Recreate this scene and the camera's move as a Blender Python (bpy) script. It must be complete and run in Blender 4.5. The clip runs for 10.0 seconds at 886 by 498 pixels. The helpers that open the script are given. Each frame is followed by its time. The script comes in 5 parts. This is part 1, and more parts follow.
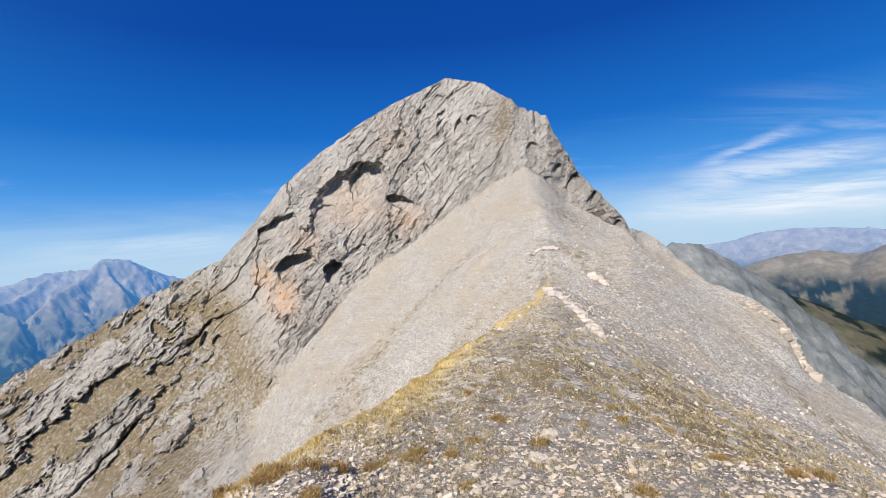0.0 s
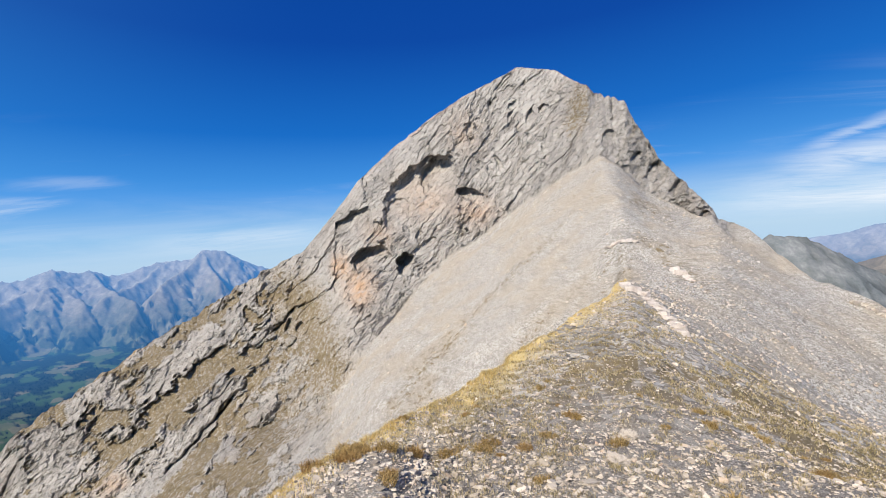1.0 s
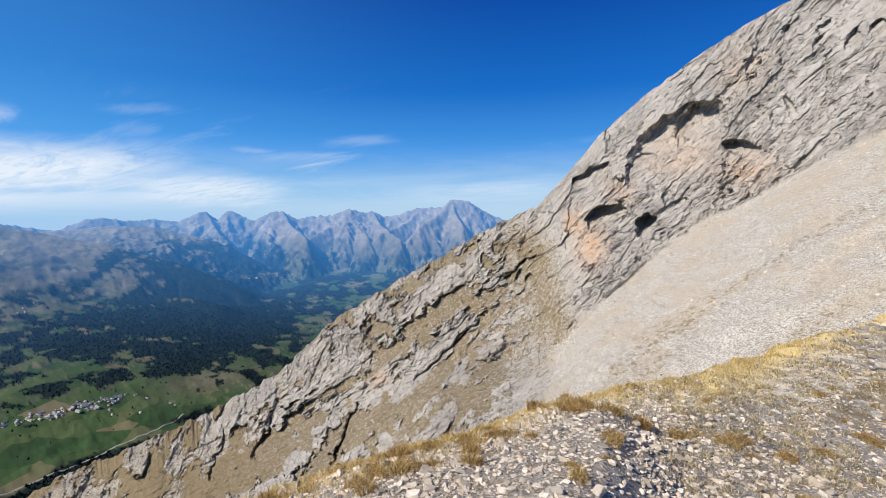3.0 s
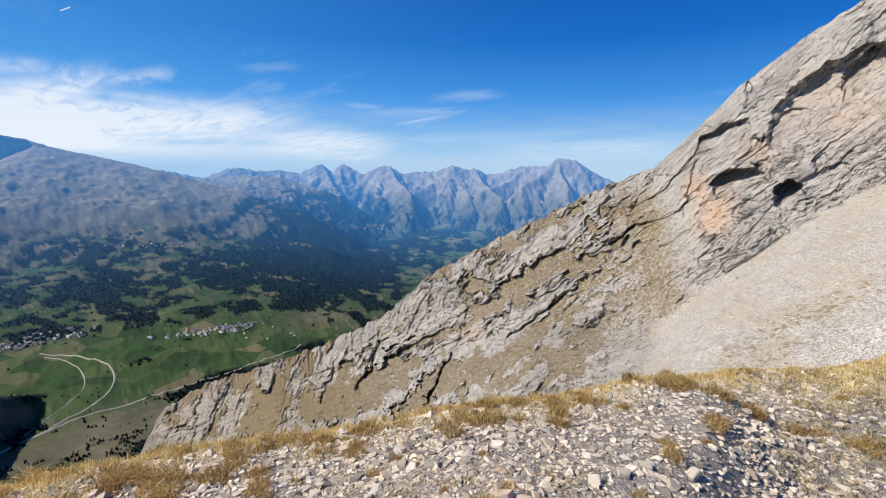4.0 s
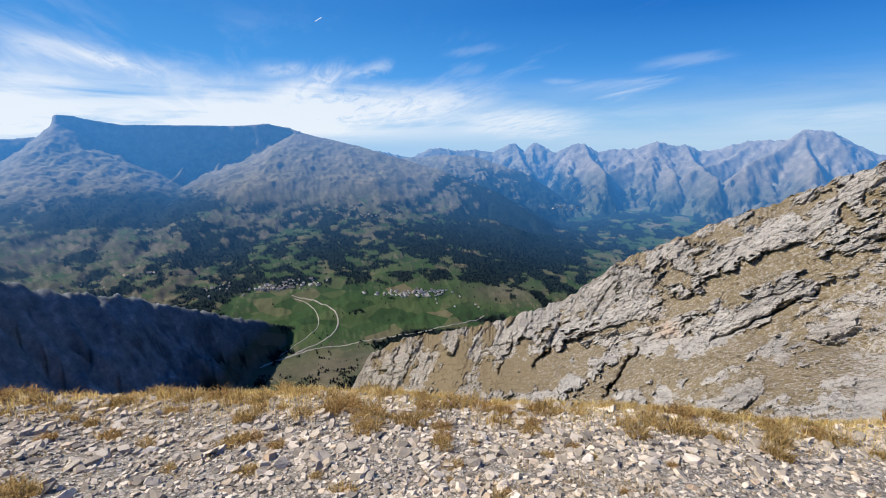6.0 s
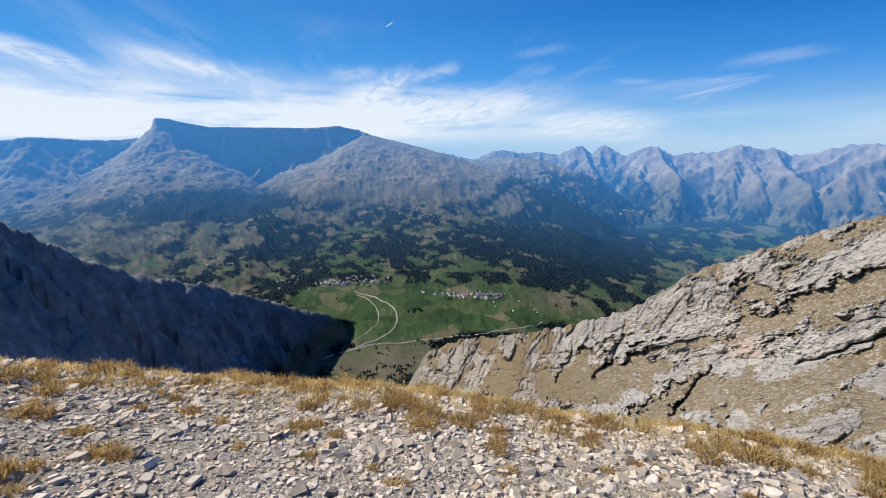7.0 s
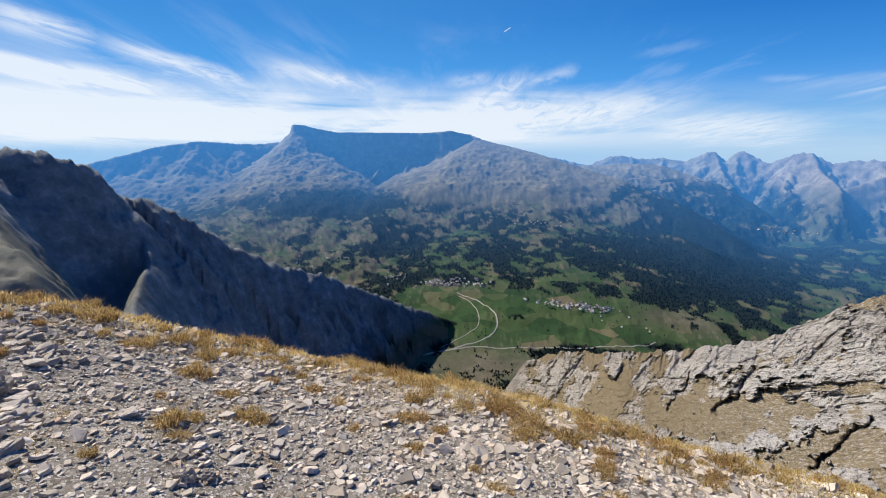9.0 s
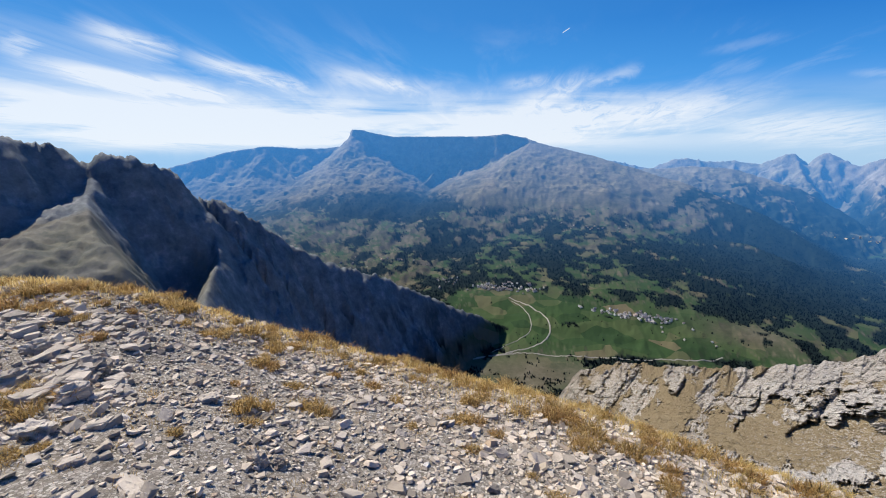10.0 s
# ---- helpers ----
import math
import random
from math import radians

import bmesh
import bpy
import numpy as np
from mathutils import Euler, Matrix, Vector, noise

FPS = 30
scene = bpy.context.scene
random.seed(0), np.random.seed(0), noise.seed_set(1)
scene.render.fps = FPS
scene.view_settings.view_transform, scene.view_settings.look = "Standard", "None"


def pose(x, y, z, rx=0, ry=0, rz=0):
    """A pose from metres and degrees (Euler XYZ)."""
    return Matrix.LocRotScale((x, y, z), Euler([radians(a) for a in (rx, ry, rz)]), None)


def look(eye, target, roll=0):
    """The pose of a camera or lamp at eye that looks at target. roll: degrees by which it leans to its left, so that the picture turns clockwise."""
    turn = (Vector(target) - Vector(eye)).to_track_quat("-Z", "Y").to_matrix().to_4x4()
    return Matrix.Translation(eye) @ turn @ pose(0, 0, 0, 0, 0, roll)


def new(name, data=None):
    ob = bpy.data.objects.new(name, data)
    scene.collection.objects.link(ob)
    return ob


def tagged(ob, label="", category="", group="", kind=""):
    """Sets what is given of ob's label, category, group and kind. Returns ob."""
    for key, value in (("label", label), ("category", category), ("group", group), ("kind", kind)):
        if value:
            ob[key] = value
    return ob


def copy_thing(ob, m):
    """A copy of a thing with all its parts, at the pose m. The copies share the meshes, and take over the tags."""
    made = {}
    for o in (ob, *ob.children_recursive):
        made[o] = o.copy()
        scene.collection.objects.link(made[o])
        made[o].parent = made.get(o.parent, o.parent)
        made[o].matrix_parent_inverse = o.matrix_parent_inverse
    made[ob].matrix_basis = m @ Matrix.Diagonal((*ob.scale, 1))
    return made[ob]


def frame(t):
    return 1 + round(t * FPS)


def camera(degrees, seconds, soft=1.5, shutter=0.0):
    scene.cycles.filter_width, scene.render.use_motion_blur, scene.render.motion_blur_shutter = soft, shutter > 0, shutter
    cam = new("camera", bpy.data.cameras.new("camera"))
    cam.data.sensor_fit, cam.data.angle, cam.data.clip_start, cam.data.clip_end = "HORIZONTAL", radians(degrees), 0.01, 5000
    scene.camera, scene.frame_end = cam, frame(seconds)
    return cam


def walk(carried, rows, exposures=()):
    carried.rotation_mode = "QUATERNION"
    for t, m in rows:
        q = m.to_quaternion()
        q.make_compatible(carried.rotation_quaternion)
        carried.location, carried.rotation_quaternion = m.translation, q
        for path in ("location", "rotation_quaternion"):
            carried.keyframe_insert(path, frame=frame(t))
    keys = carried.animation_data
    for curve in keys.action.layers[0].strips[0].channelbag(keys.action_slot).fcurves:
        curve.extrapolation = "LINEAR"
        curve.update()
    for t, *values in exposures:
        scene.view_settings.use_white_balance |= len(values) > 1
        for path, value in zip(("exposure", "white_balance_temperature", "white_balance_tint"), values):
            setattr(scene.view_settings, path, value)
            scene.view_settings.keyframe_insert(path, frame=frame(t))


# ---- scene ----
cam = camera(90.32, 10.0, soft=1.0)
PATH = [
    (0.0, pose(0.128, 0.090, 1.623, 89.76, 4.14, -0.02)),
    (0.5, pose(0.107, 0.083, 1.623, 89.66, 4.14, 4.00)),
    (1.0, pose(0.073, 0.067, 1.621, 89.46, 4.03, 9.08)),
    (1.5, pose(0.049, 0.060, 1.616, 89.27, 3.67, 14.71)),
    (2.0, pose(0.011, 0.045, 1.606, 88.97, 2.86, 21.77)),
    (2.5, pose(-0.010, 0.003, 1.591, 87.94, 1.75, 30.30)),
    (2.7, pose(-0.025, 0.004, 1.588, 86.86, 1.24, 33.87)),
    (3.8, pose(0.003, 0.032, 1.590, 80.12, -0.77, 49.41)),
    (4.0, pose(-0.009, 0.020, 1.589, 79.46, -1.02, 51.97)),
    (4.5, pose(-0.040, 0.003, 1.585, 77.75, -1.46, 61.77)),
    (5.0, pose(-0.056, 0.007, 1.586, 76.70, -1.26, 68.48)),
    (5.5, pose(-0.054, -0.005, 1.586, 76.20, -0.97, 72.27)),
    (5.7, pose(-0.043, 0.005, 1.586, 76.36, -0.45, 73.68)),
    (7.0, pose(-0.055, -0.011, 1.580, 76.81, -0.20, 84.12)),
    (7.5, pose(-0.045, -0.014, 1.582, 77.03, -0.43, 87.39)),
    (8.0, pose(-0.046, -0.026, 1.585, 77.01, -0.15, 91.88)),
    (8.5, pose(-0.039, -0.039, 1.585, 77.15, -0.21, 95.08)),
    (9.0, pose(-0.026, -0.087, 1.595, 77.29, -0.52, 98.07)),
    (9.5, pose(-0.013, -0.116, 1.598, 77.57, -0.52, 102.03)),
    (10.0, pose(0.007, -0.148, 1.594, 77.68, -0.22, 104.98)),
]
walk(cam, PATH)

# ---- light ----
SUN_AZ, SUN_EL = 152.0, 43.0
world = bpy.data.worlds.new("sky")
scene.world = world
world.use_nodes = True
wn, wl = world.node_tree.nodes, world.node_tree.links
wn.clear()
w_out = wn.new("ShaderNodeOutputWorld")
def wnode(kind, *inputs, **settings):
    nd = wn.new("ShaderNode" + kind)
    for key, v in settings.items():
        if key == "operation":
            nd.operation = v
        elif key == "blend":
            nd.data_type, nd.blend_type = "RGBA", v
        elif key == "smooth":
            nd.interpolation_type = "SMOOTHSTEP"
    for at, v in enumerate(inputs):
        if v is None:
            continue
        if isinstance(v, bpy.types.NodeSocket):
            wl.new(v, nd.inputs[at])
        else:
            nd.inputs[at].default_value = v
    return nd


def wmath(op, a, b=0.0, c=0.0):
    return wnode("Math", a, b, c, operation=op).outputs[0]


def wspan(x, lo, hi, a=0.0, b=1.0):
    return wnode("MapRange", x, lo, hi, a, b, smooth=True).outputs[0]


sky = wn.new("ShaderNodeTexSky")
sky.sky_type = "NISHITA"
sky.sun_disc = False
sky.sun_elevation = radians(SUN_EL)
sky.sun_rotation = radians(-SUN_AZ)
sky.altitude = 2300
sky.air_density, sky.dust_density, sky.ozone_density = 1.0, 0.2, 3.0
way = wn.new("ShaderNodeTexCoord").outputs["Generated"]
sep = wnode("SeparateXYZ", way)
dx, dy, dz = sep.outputs
# clear autumn air: pale at the horizon, deep blue above
depth = wn.new("ShaderNodeValToRGB")
stops = ((0.0, (0.46, 0.66, 0.86)), (0.05, (0.30, 0.56, 0.86)), (0.13, (0.055, 0.31, 0.80)), (0.25, (0.004, 0.150, 0.58)), (0.42, (0.0, 0.064, 0.38)), (0.8, (0.0, 0.040, 0.27)))
for k, (p, c) in enumerate(stops):
    e = depth.color_ramp.elements[k] if k < 2 else depth.color_ramp.elements.new(p)
    e.position, e.color = p, (*c, 1)
wl.new(dz, depth.inputs[0])
bearing = wmath("MULTIPLY", wmath("ARCTAN2", wmath("MULTIPLY", dx, -1.0), dy), 57.29578)
toward = wmath("ADD", wmath("MULTIPLY", dx, -math.sin(radians(SUN_AZ))), wmath("MULTIPLY", dy, math.cos(radians(SUN_AZ))))
glare = wspan(toward, -0.6, 0.9, 0.0, 0.40)
blue = wnode("Mix", glare, None, None, None, None, None, depth.outputs[0], (0.10, 0.44, 0.92, 1), blend="MIX").outputs[2]
WISPS = (
    (148.3, 7.9, 129, 5.9, 0.9, 0.9),
    (143.1, 11.7, 133.6, 9.9, 0.8, 0.75),
    (135.1, 10.2, 120.3, 6.7, 0.8, 0.8),
    (120.1, 9.7, 106.3, 7.4, 0.8, 0.6),
    (149, 3.1, 115.1, 2.1, 2, 0.65),
    (97.6, 4.5, 86.5, 8.4, 1.3, 0.6),
    (90.2, 6.7, 81.8, 9.5, 0.7, 0.4),
    (103.9, 3, 69, 5.6, 1.6, 0.75),
    (98.4, 7.8, 91, 8.6, 0.6, 0.35),
    (76.4, 10.3, 68.9, 11.3, 0.4, 0.13),
    (147.9, 9.9, 146, 8.4, 0.9, 0.5),
    (52.6, 8.5, 44.8, 8.9, 0.5, 0.2),
    (62.9, 6.1, 49.8, 6.7, 0.4, 0.15),
    (43.5, 2, 24.4, 2.6, 0.9, 0.28),
    (98.8, 8, 90.6, 8.5, 0.8, 0.17),
    (-29.7, 6.6, -39.8, 9.6, 0.5, 0.42),
    (-27.9, 5.3, -45.5, 6.3, 1.1, 0.52),
    (-21, 2.8, -45.4, 3.2, 1.4, 0.39),
    (54.4, 8.2, 43.9, 8.8, 0.45, 0.17),
    (58, 6.4, 48.7, 6.9, 0.25, 0.2),
    (75.4, 2.7, 57.6, 2.2, 1.3, 0.6),
    (75.1, 8.5, 70.8, 8.7, 0.6, 0.12),
    (64.4, 7.1, 59.7, 7.1, 0.25, 0.17),
)
# high cirrus in long parallel streaks
plane = wmath("ADD", wmath("MAXIMUM", dz, 0.0), 0.10)
cx, cy = wmath("DIVIDE", dx, plane), wmath("DIVIDE", dy, plane)
CA = radians(97)
along = wmath("ADD", wmath("MULTIPLY", cx, -math.sin(CA)), wmath("MULTIPLY", cy, math.cos(CA)))
across = wmath("ADD", wmath("MULTIPLY", cx, math.cos(CA)), wmath("MULTIPLY", cy, math.sin(CA)))
cpos = wnode("CombineXYZ", wmath("MULTIPLY", along, 0.42), wmath("MULTIPLY", across, 1.35), 3.7).outputs[0]


def wnoise(vector, scale, detail, rough, distort):
    nd = wn.new("ShaderNodeTexNoise")
    wl.new(vector, nd.inputs["Vector"])
    for key, v in (("Scale", scale), ("Detail", detail), ("Roughness", rough), ("Distortion", distort)):
        nd.inputs[key].default_value = v
    return nd.outputs["Fac"]


streak = wnoise(cpos, 1.15, 9, 0.62, 0.9)
bank = wnoise(cpos, 0.45, 3, 0.5, 0.3)
sunny = wmath("MAXIMUM", wspan(bearing, 58, 105), wmath("MULTIPLY", wspan(bearing, -22, -42), 0.75))
high = wmath("MULTIPLY", wspan(dz, 0.0, 0.05), wspan(dz, 0.30, 0.10))
thick = wmath("ADD", streak, wmath("ADD", wmath("MULTIPLY", bank, 0.35), wmath("MULTIPLY", sunny, 0.20)))
cirrus = wmath("MULTIPLY", wspan(thick, 0.77, 1.08), high)
veil = wmath("MULTIPLY", wmath("MULTIPLY", wspan(dz, -0.01, 0.03), wspan(dz, 0.17, 0.03)), wmath("ADD", wmath("MULTIPLY", sunny, 0.88), 0.18))
veil = wmath("MULTIPLY", veil, wspan(wnoise(wnode("CombineXYZ", dx, dy, wmath("MULTIPLY", dz, 9.0)).outputs[0], 2.2, 6, 0.6, 0.6), 0.3, 0.6))
rise = wmath("MULTIPLY", wmath("ARCSINE", dz), 57.29578)
# single wisps: bearing and rise of both ends, half width, strength
frayed = wnoise(cpos, 3.2, 8, 0.66, 1.2)
fray_a = wmath("MULTIPLY_ADD", wmath("SUBTRACT", frayed, 0.5), 4.5, bearing)
fray_e = wmath("MULTIPLY_ADD", wmath("SUBTRACT", streak, 0.5), 2.4, rise)
wisps = None
for a0, e0, a1, e1, half, strong in WISPS:
    la, le = a1 - a0, e1 - e0
    long = math.hypot(la, le)
    pa, pe = wmath("SUBTRACT", fray_a, (a0 + a1) / 2), wmath("SUBTRACT", fray_e, (e0 + e1) / 2)
    on = wmath("ABSOLUTE", wmath("MULTIPLY_ADD", pa, la / long, wmath("MULTIPLY", pe, le / long)))
    off = wmath("ABSOLUTE", wmath("MULTIPLY_ADD", pa, -le / long, wmath("MULTIPLY", pe, la / long)))
    one = wmath("MULTIPLY", wspan(on, long * 0.58, long * 0.15, 0.0, strong), wspan(off, half * 1.9, 0.0))
    wisps = one if wisps is None else wmath("MAXIMUM", wisps, one)
wisps = wmath("MULTIPLY", wisps, wspan(frayed, 0.32, 0.58, 0.35, 1.0))
cover = wmath("MINIMUM", wmath("ADD", wmath("MULTIPLY_ADD", cirrus, 0.30, wisps), veil), 0.92)
air = wnode("Mix", cover, None, None, None, None, None, blue, (0.86, 0.92, 1.0, 1), blend="MIX").outputs[2]
# one short vapour trail
ta, te = wmath("SUBTRACT", bearing, 90.55), wmath("SUBTRACT", rise, 13.7)
on = wmath("ADD", wmath("MULTIPLY", ta, -0.86), wmath("MULTIPLY", te, 0.5))
off = wmath("ADD", wmath("MULTIPLY", ta, 0.5), wmath("MULTIPLY", te, 0.86))
trail = wmath("MULTIPLY", wspan(wmath("ABSOLUTE", on), 0.55, 0.3), wspan(wmath("ABSOLUTE", off), 0.07, 0.02))
air = wnode("Mix", wmath("MULTIPLY", trail, 0.7), None, None, None, None, None, air, (0.9, 0.95, 1.0, 1), blend="MIX").outputs[2]
w_bg = wnode("Background", air, 0.95)
w_nishita = wnode("Background", sky.outputs[0], 0.005)
w_sum = wnode("AddShader", w_bg.outputs[0], w_nishita.outputs[0])
wl.new(w_sum.outputs[0], w_out.inputs["Surface"])

sun = new("sun", bpy.data.lights.new("sun", "SUN"))
sun.data.energy = 6.2
sun.data.angle = radians(0.53)
sun.data.color = (1.0, 0.925, 0.815)
sun_dir = Vector((-math.sin(radians(SUN_AZ)) * math.cos(radians(SUN_EL)), math.cos(radians(SUN_AZ)) * math.cos(radians(SUN_EL)), math.sin(radians(SUN_EL))))
sun.matrix_world = look((0, 0, 400), Vector((0, 0, 400)) - sun_dir)

# ---- noise on arrays ----
def hash01(i, j, k, seed):
    h = (i.astype(np.uint32) * np.uint32(374761393) + j.astype(np.uint32) * np.uint32(668265263)
         + k.astype(np.uint32) * np.uint32(2147483647) + np.uint32(seed * 974711 + 17))
    h = (h ^ (h >> np.uint32(13))) * np.uint32(1274126177)
    h = (h ^ (h >> np.uint32(15))) * np.uint32(2246822519)
    return ((h ^ (h >> np.uint32(16))) & np.uint32(0xFFFFFF)).astype(np.float32) / np.float32(0xFFFFFF)


def vnoise(x, y, z=0.0, seed=0):
    """Smooth noise, -1 to 1."""
    x, y, z = np.broadcast_arrays(np.asarray(x, np.float32), np.asarray(y, np.float32), np.asarray(z, np.float32))
    fx, fy, fz = np.floor(x), np.floor(y), np.floor(z)
    u, v, w = x - fx, y - fy, z - fz
    i, j, k = (a.astype(np.int64) for a in (fx, fy, fz))
    u, v, w = (a * a * a * (a * (a * 6 - 15) + 10) for a in (u, v, w))
    flat = bool(np.all(w == 0))
    def layer(kk):
        a = hash01(i, j, kk, seed) * (1 - u) + hash01(i + 1, j, kk, seed) * u
        b = hash01(i, j + 1, kk, seed) * (1 - u) + hash01(i + 1, j + 1, kk, seed) * u
        return a * (1 - v) + b * v
    c = layer(k)
    if not flat:
        c = c * (1 - w) + layer(k + 1) * w
    return c * 2 - 1


def fbm(x, y, z=0.0, octaves=4, seed=0, gain=0.5):
    total, amp, norm = 0.0, 1.0, 0.0
    for o in range(octaves):
        f = 2.03 ** o
        total = total + amp * vnoise(x * f, y * f, z * f, seed + o)
        norm += amp
        amp *= gain
    return total / norm


def ridged(x, y, z=0.0, octaves=4, seed=0, gain=0.5):
    """0 in the valleys, 1 on sharp crests."""
    total, amp, norm = 0.0, 1.0, 0.0
    for o in range(octaves):
        f = 2.07 ** o
        total = total + amp * (1 - np.abs(vnoise(x * f, y * f, z * f, seed + o)) * 1.6)
        norm += amp
        amp *= gain
    return np.clip(total / norm, 0, 1)


def smooth(a, width, axis):
    """A Gaussian blur along one axis."""
    if width <= 0:
        return a
    n = int(width * 3) + 1
    k = np.exp(-0.5 * (np.arange(-n, n + 1) / width) ** 2)
    k /= k.sum()
    pad = [(0, 0)] * a.ndim
    pad[axis] = (n, n)
    return np.apply_along_axis(lambda v: np.convolve(v, k, "valid"), axis, np.pad(a, pad, "edge"))


def step(lo, hi, x):
    t = np.clip((x - lo) / (hi - lo), 0, 1)
    return t * t * (3 - 2 * t)


def curve(knots, x):
    """Straight pieces through (x, value) pairs."""
    k = sorted(knots)
    return np.interp(x, [p[0] for p in k], [p[1] for p in k])


def grid_mesh(name, xyz, masks, closed=False, broken=None):
    """A mesh of quads over an array of points rows x columns x 3, with point attributes."""
    m, n = xyz.shape[:2]
    me = bpy.data.meshes.new(name)
    me.vertices.add(m * n)
    me.vertices.foreach_set("co", np.ascontiguousarray(xyz, np.float32).ravel())
    idx = np.arange(m * n).reshape(m, n)
    if closed:
        idx = np.concatenate([idx, idx[:, :1]], 1)
    q = np.stack([idx[:-1, :-1], idx[:-1, 1:], idx[1:, 1:], idx[1:, :-1]], -1).reshape(-1, 4)
    me.loops.add(q.size)
    me.loops.foreach_set("vertex_index", q.ravel().astype(np.int32))
    me.polygons.add(len(q))
    me.polygons.foreach_set("loop_start", np.arange(0, q.size, 4, dtype=np.int32))
    me.polygons.foreach_set("loop_total", np.full(len(q), 4, np.int32))
    me.polygons.foreach_set("use_smooth", np.ones(len(q), bool) if broken is None else broken.ravel()[q[:, 0]] < 0.5)
    for key, a in masks.items():
        at = me.attributes.new(key, "FLOAT", "POINT")
        at.data.foreach_set("value", np.ascontiguousarray(a, np.float32).ravel())
    me.update()
    me.validate()
    return me


# ---- materials ----
class Nodes:
    """Short hand for a node material."""
    def __init__(self, name, rough=0.9, spec=0.2):
        self.mat = bpy.data.materials.new(name)
        self.mat.use_nodes = True
        self.n, self.l = self.mat.node_tree.nodes, self.mat.node_tree.links
        self.bsdf = self.n["Principled BSDF"]
        self.bsdf.inputs["Roughness"].default_value = rough
        self.bsdf.inputs["Specular IOR Level"].default_value = spec
        self.pos = self.n.new("ShaderNodeTexCoord").outputs["Object"]

    def value(self, v, socket):
        if isinstance(v, (int, float)):
            socket.default_value = v
        elif isinstance(v, tuple):
            socket.default_value = v if len(v) == 4 else (*v, 1)
        else:
            self.l.new(v, socket)

    def noise(self, scale, detail=5, rough=0.6, stretch=None, distort=0.0):
        at = self.pos
        if stretch:
            mp = self.n.new("ShaderNodeMapping")
            mp.inputs["Scale"].default_value = stretch[:3]
            if len(stretch) > 3:
                mp.inputs["Rotation"].default_value = [radians(a) for a in stretch[3:]]
            self.l.new(at, mp.inputs["Vector"])
            at = mp.outputs[0]
        nd = self.n.new("ShaderNodeTexNoise")
        nd.inputs["Scale"].default_value, nd.inputs["Detail"].default_value = scale, detail
        nd.inputs["Roughness"].default_value, nd.inputs["Distortion"].default_value = rough, distort
        self.l.new(at, nd.inputs["Vector"])
        return nd.outputs["Fac"]

    def strata(self, scale, long, turn, detail=6, rough=0.6, distort=0.0):
        """Noise drawn out along one direction of the rock."""
        mp = self.n.new("ShaderNodeMapping")
        mp.vector_type = "TEXTURE"
        mp.inputs["Scale"].default_value = (long, 1, 1)
        mp.inputs["Rotation"].default_value = [radians(a) for a in turn]
        self.l.new(self.pos, mp.inputs["Vector"])
        nd = self.n.new("ShaderNodeTexNoise")
        nd.inputs["Scale"].default_value, nd.inputs["Detail"].default_value = scale, detail
        nd.inputs["Roughness"].default_value, nd.inputs["Distortion"].default_value = rough, distort
        self.l.new(mp.outputs[0], nd.inputs["Vector"])
        return nd.outputs["Fac"]

    def crack(self, n, width):
        """1 in thin lines where the noise crosses its middle."""
        return self.span(self.math("ABSOLUTE", self.math("SUBTRACT", n, 0.5)), width, 0.0)

    def cells(self, scale, feature="F1", out="Color"):
        nd = self.n.new("ShaderNodeTexVoronoi")
        nd.feature = feature
        nd.inputs["Scale"].default_value = scale
        self.l.new(self.pos, nd.inputs["Vector"])
        return nd.outputs[out]

    def attr(self, name):
        nd = self.n.new("ShaderNodeAttribute")
        nd.attribute_name = name
        return nd.outputs["Fac"]

    def random(self):
        return self.n.new("ShaderNodeObjectInfo").outputs["Random"]

    def island(self):
        return self.n.new("ShaderNodeNewGeometry").outputs["Random Per Island"]

    def math(self, op, a, b=0.0, c=0.0):
        nd = self.n.new("ShaderNodeMath")
        nd.operation = op
        for v, s in zip((a, b, c), nd.inputs):
            self.value(v, s)
        return nd.outputs[0]

    def span(self, x, lo, hi, a=0.0, b=1.0):
        nd = self.n.new("ShaderNodeMapRange")
        nd.interpolation_type = "SMOOTHSTEP"
        for v, s in zip((x, lo, hi, a, b), nd.inputs):
            self.value(v, s)
        return nd.outputs[0]

    def mix(self, fac, a, b, blend="MIX"):
        nd = self.n.new("ShaderNodeMix")
        nd.data_type, nd.blend_type = "RGBA", blend
        self.value(fac, nd.inputs[0])
        self.value(a, nd.inputs[6])
        self.value(b, nd.inputs[7])
        return nd.outputs[2]

    def ramp(self, fac, *stops):
        nd = self.n.new("ShaderNodeValToRGB")
        el = nd.color_ramp.elements
        el[0].position, el[0].color = stops[0][0], (*stops[0][1], 1)
        el[1].position, el[1].color = stops[-1][0], (*stops[-1][1], 1)
        for p, c in stops[1:-1]:
            e = el.new(p)
            e.color = (*c, 1)
        self.l.new(fac, nd.inputs[0])
        return nd.outputs[0]

    def bump(self, height, strength, distance):
        nd = self.n.new("ShaderNodeBump")
        nd.inputs["Strength"].default_value, nd.inputs["Distance"].default_value = strength, distance
        self.l.new(height, nd.inputs["Height"])
        self.l.new(nd.outputs[0], self.bsdf.inputs["Normal"])

    def done(self, colour, alpha=None):
        self.value(colour, self.bsdf.inputs["Base Color"])
        return self.mat


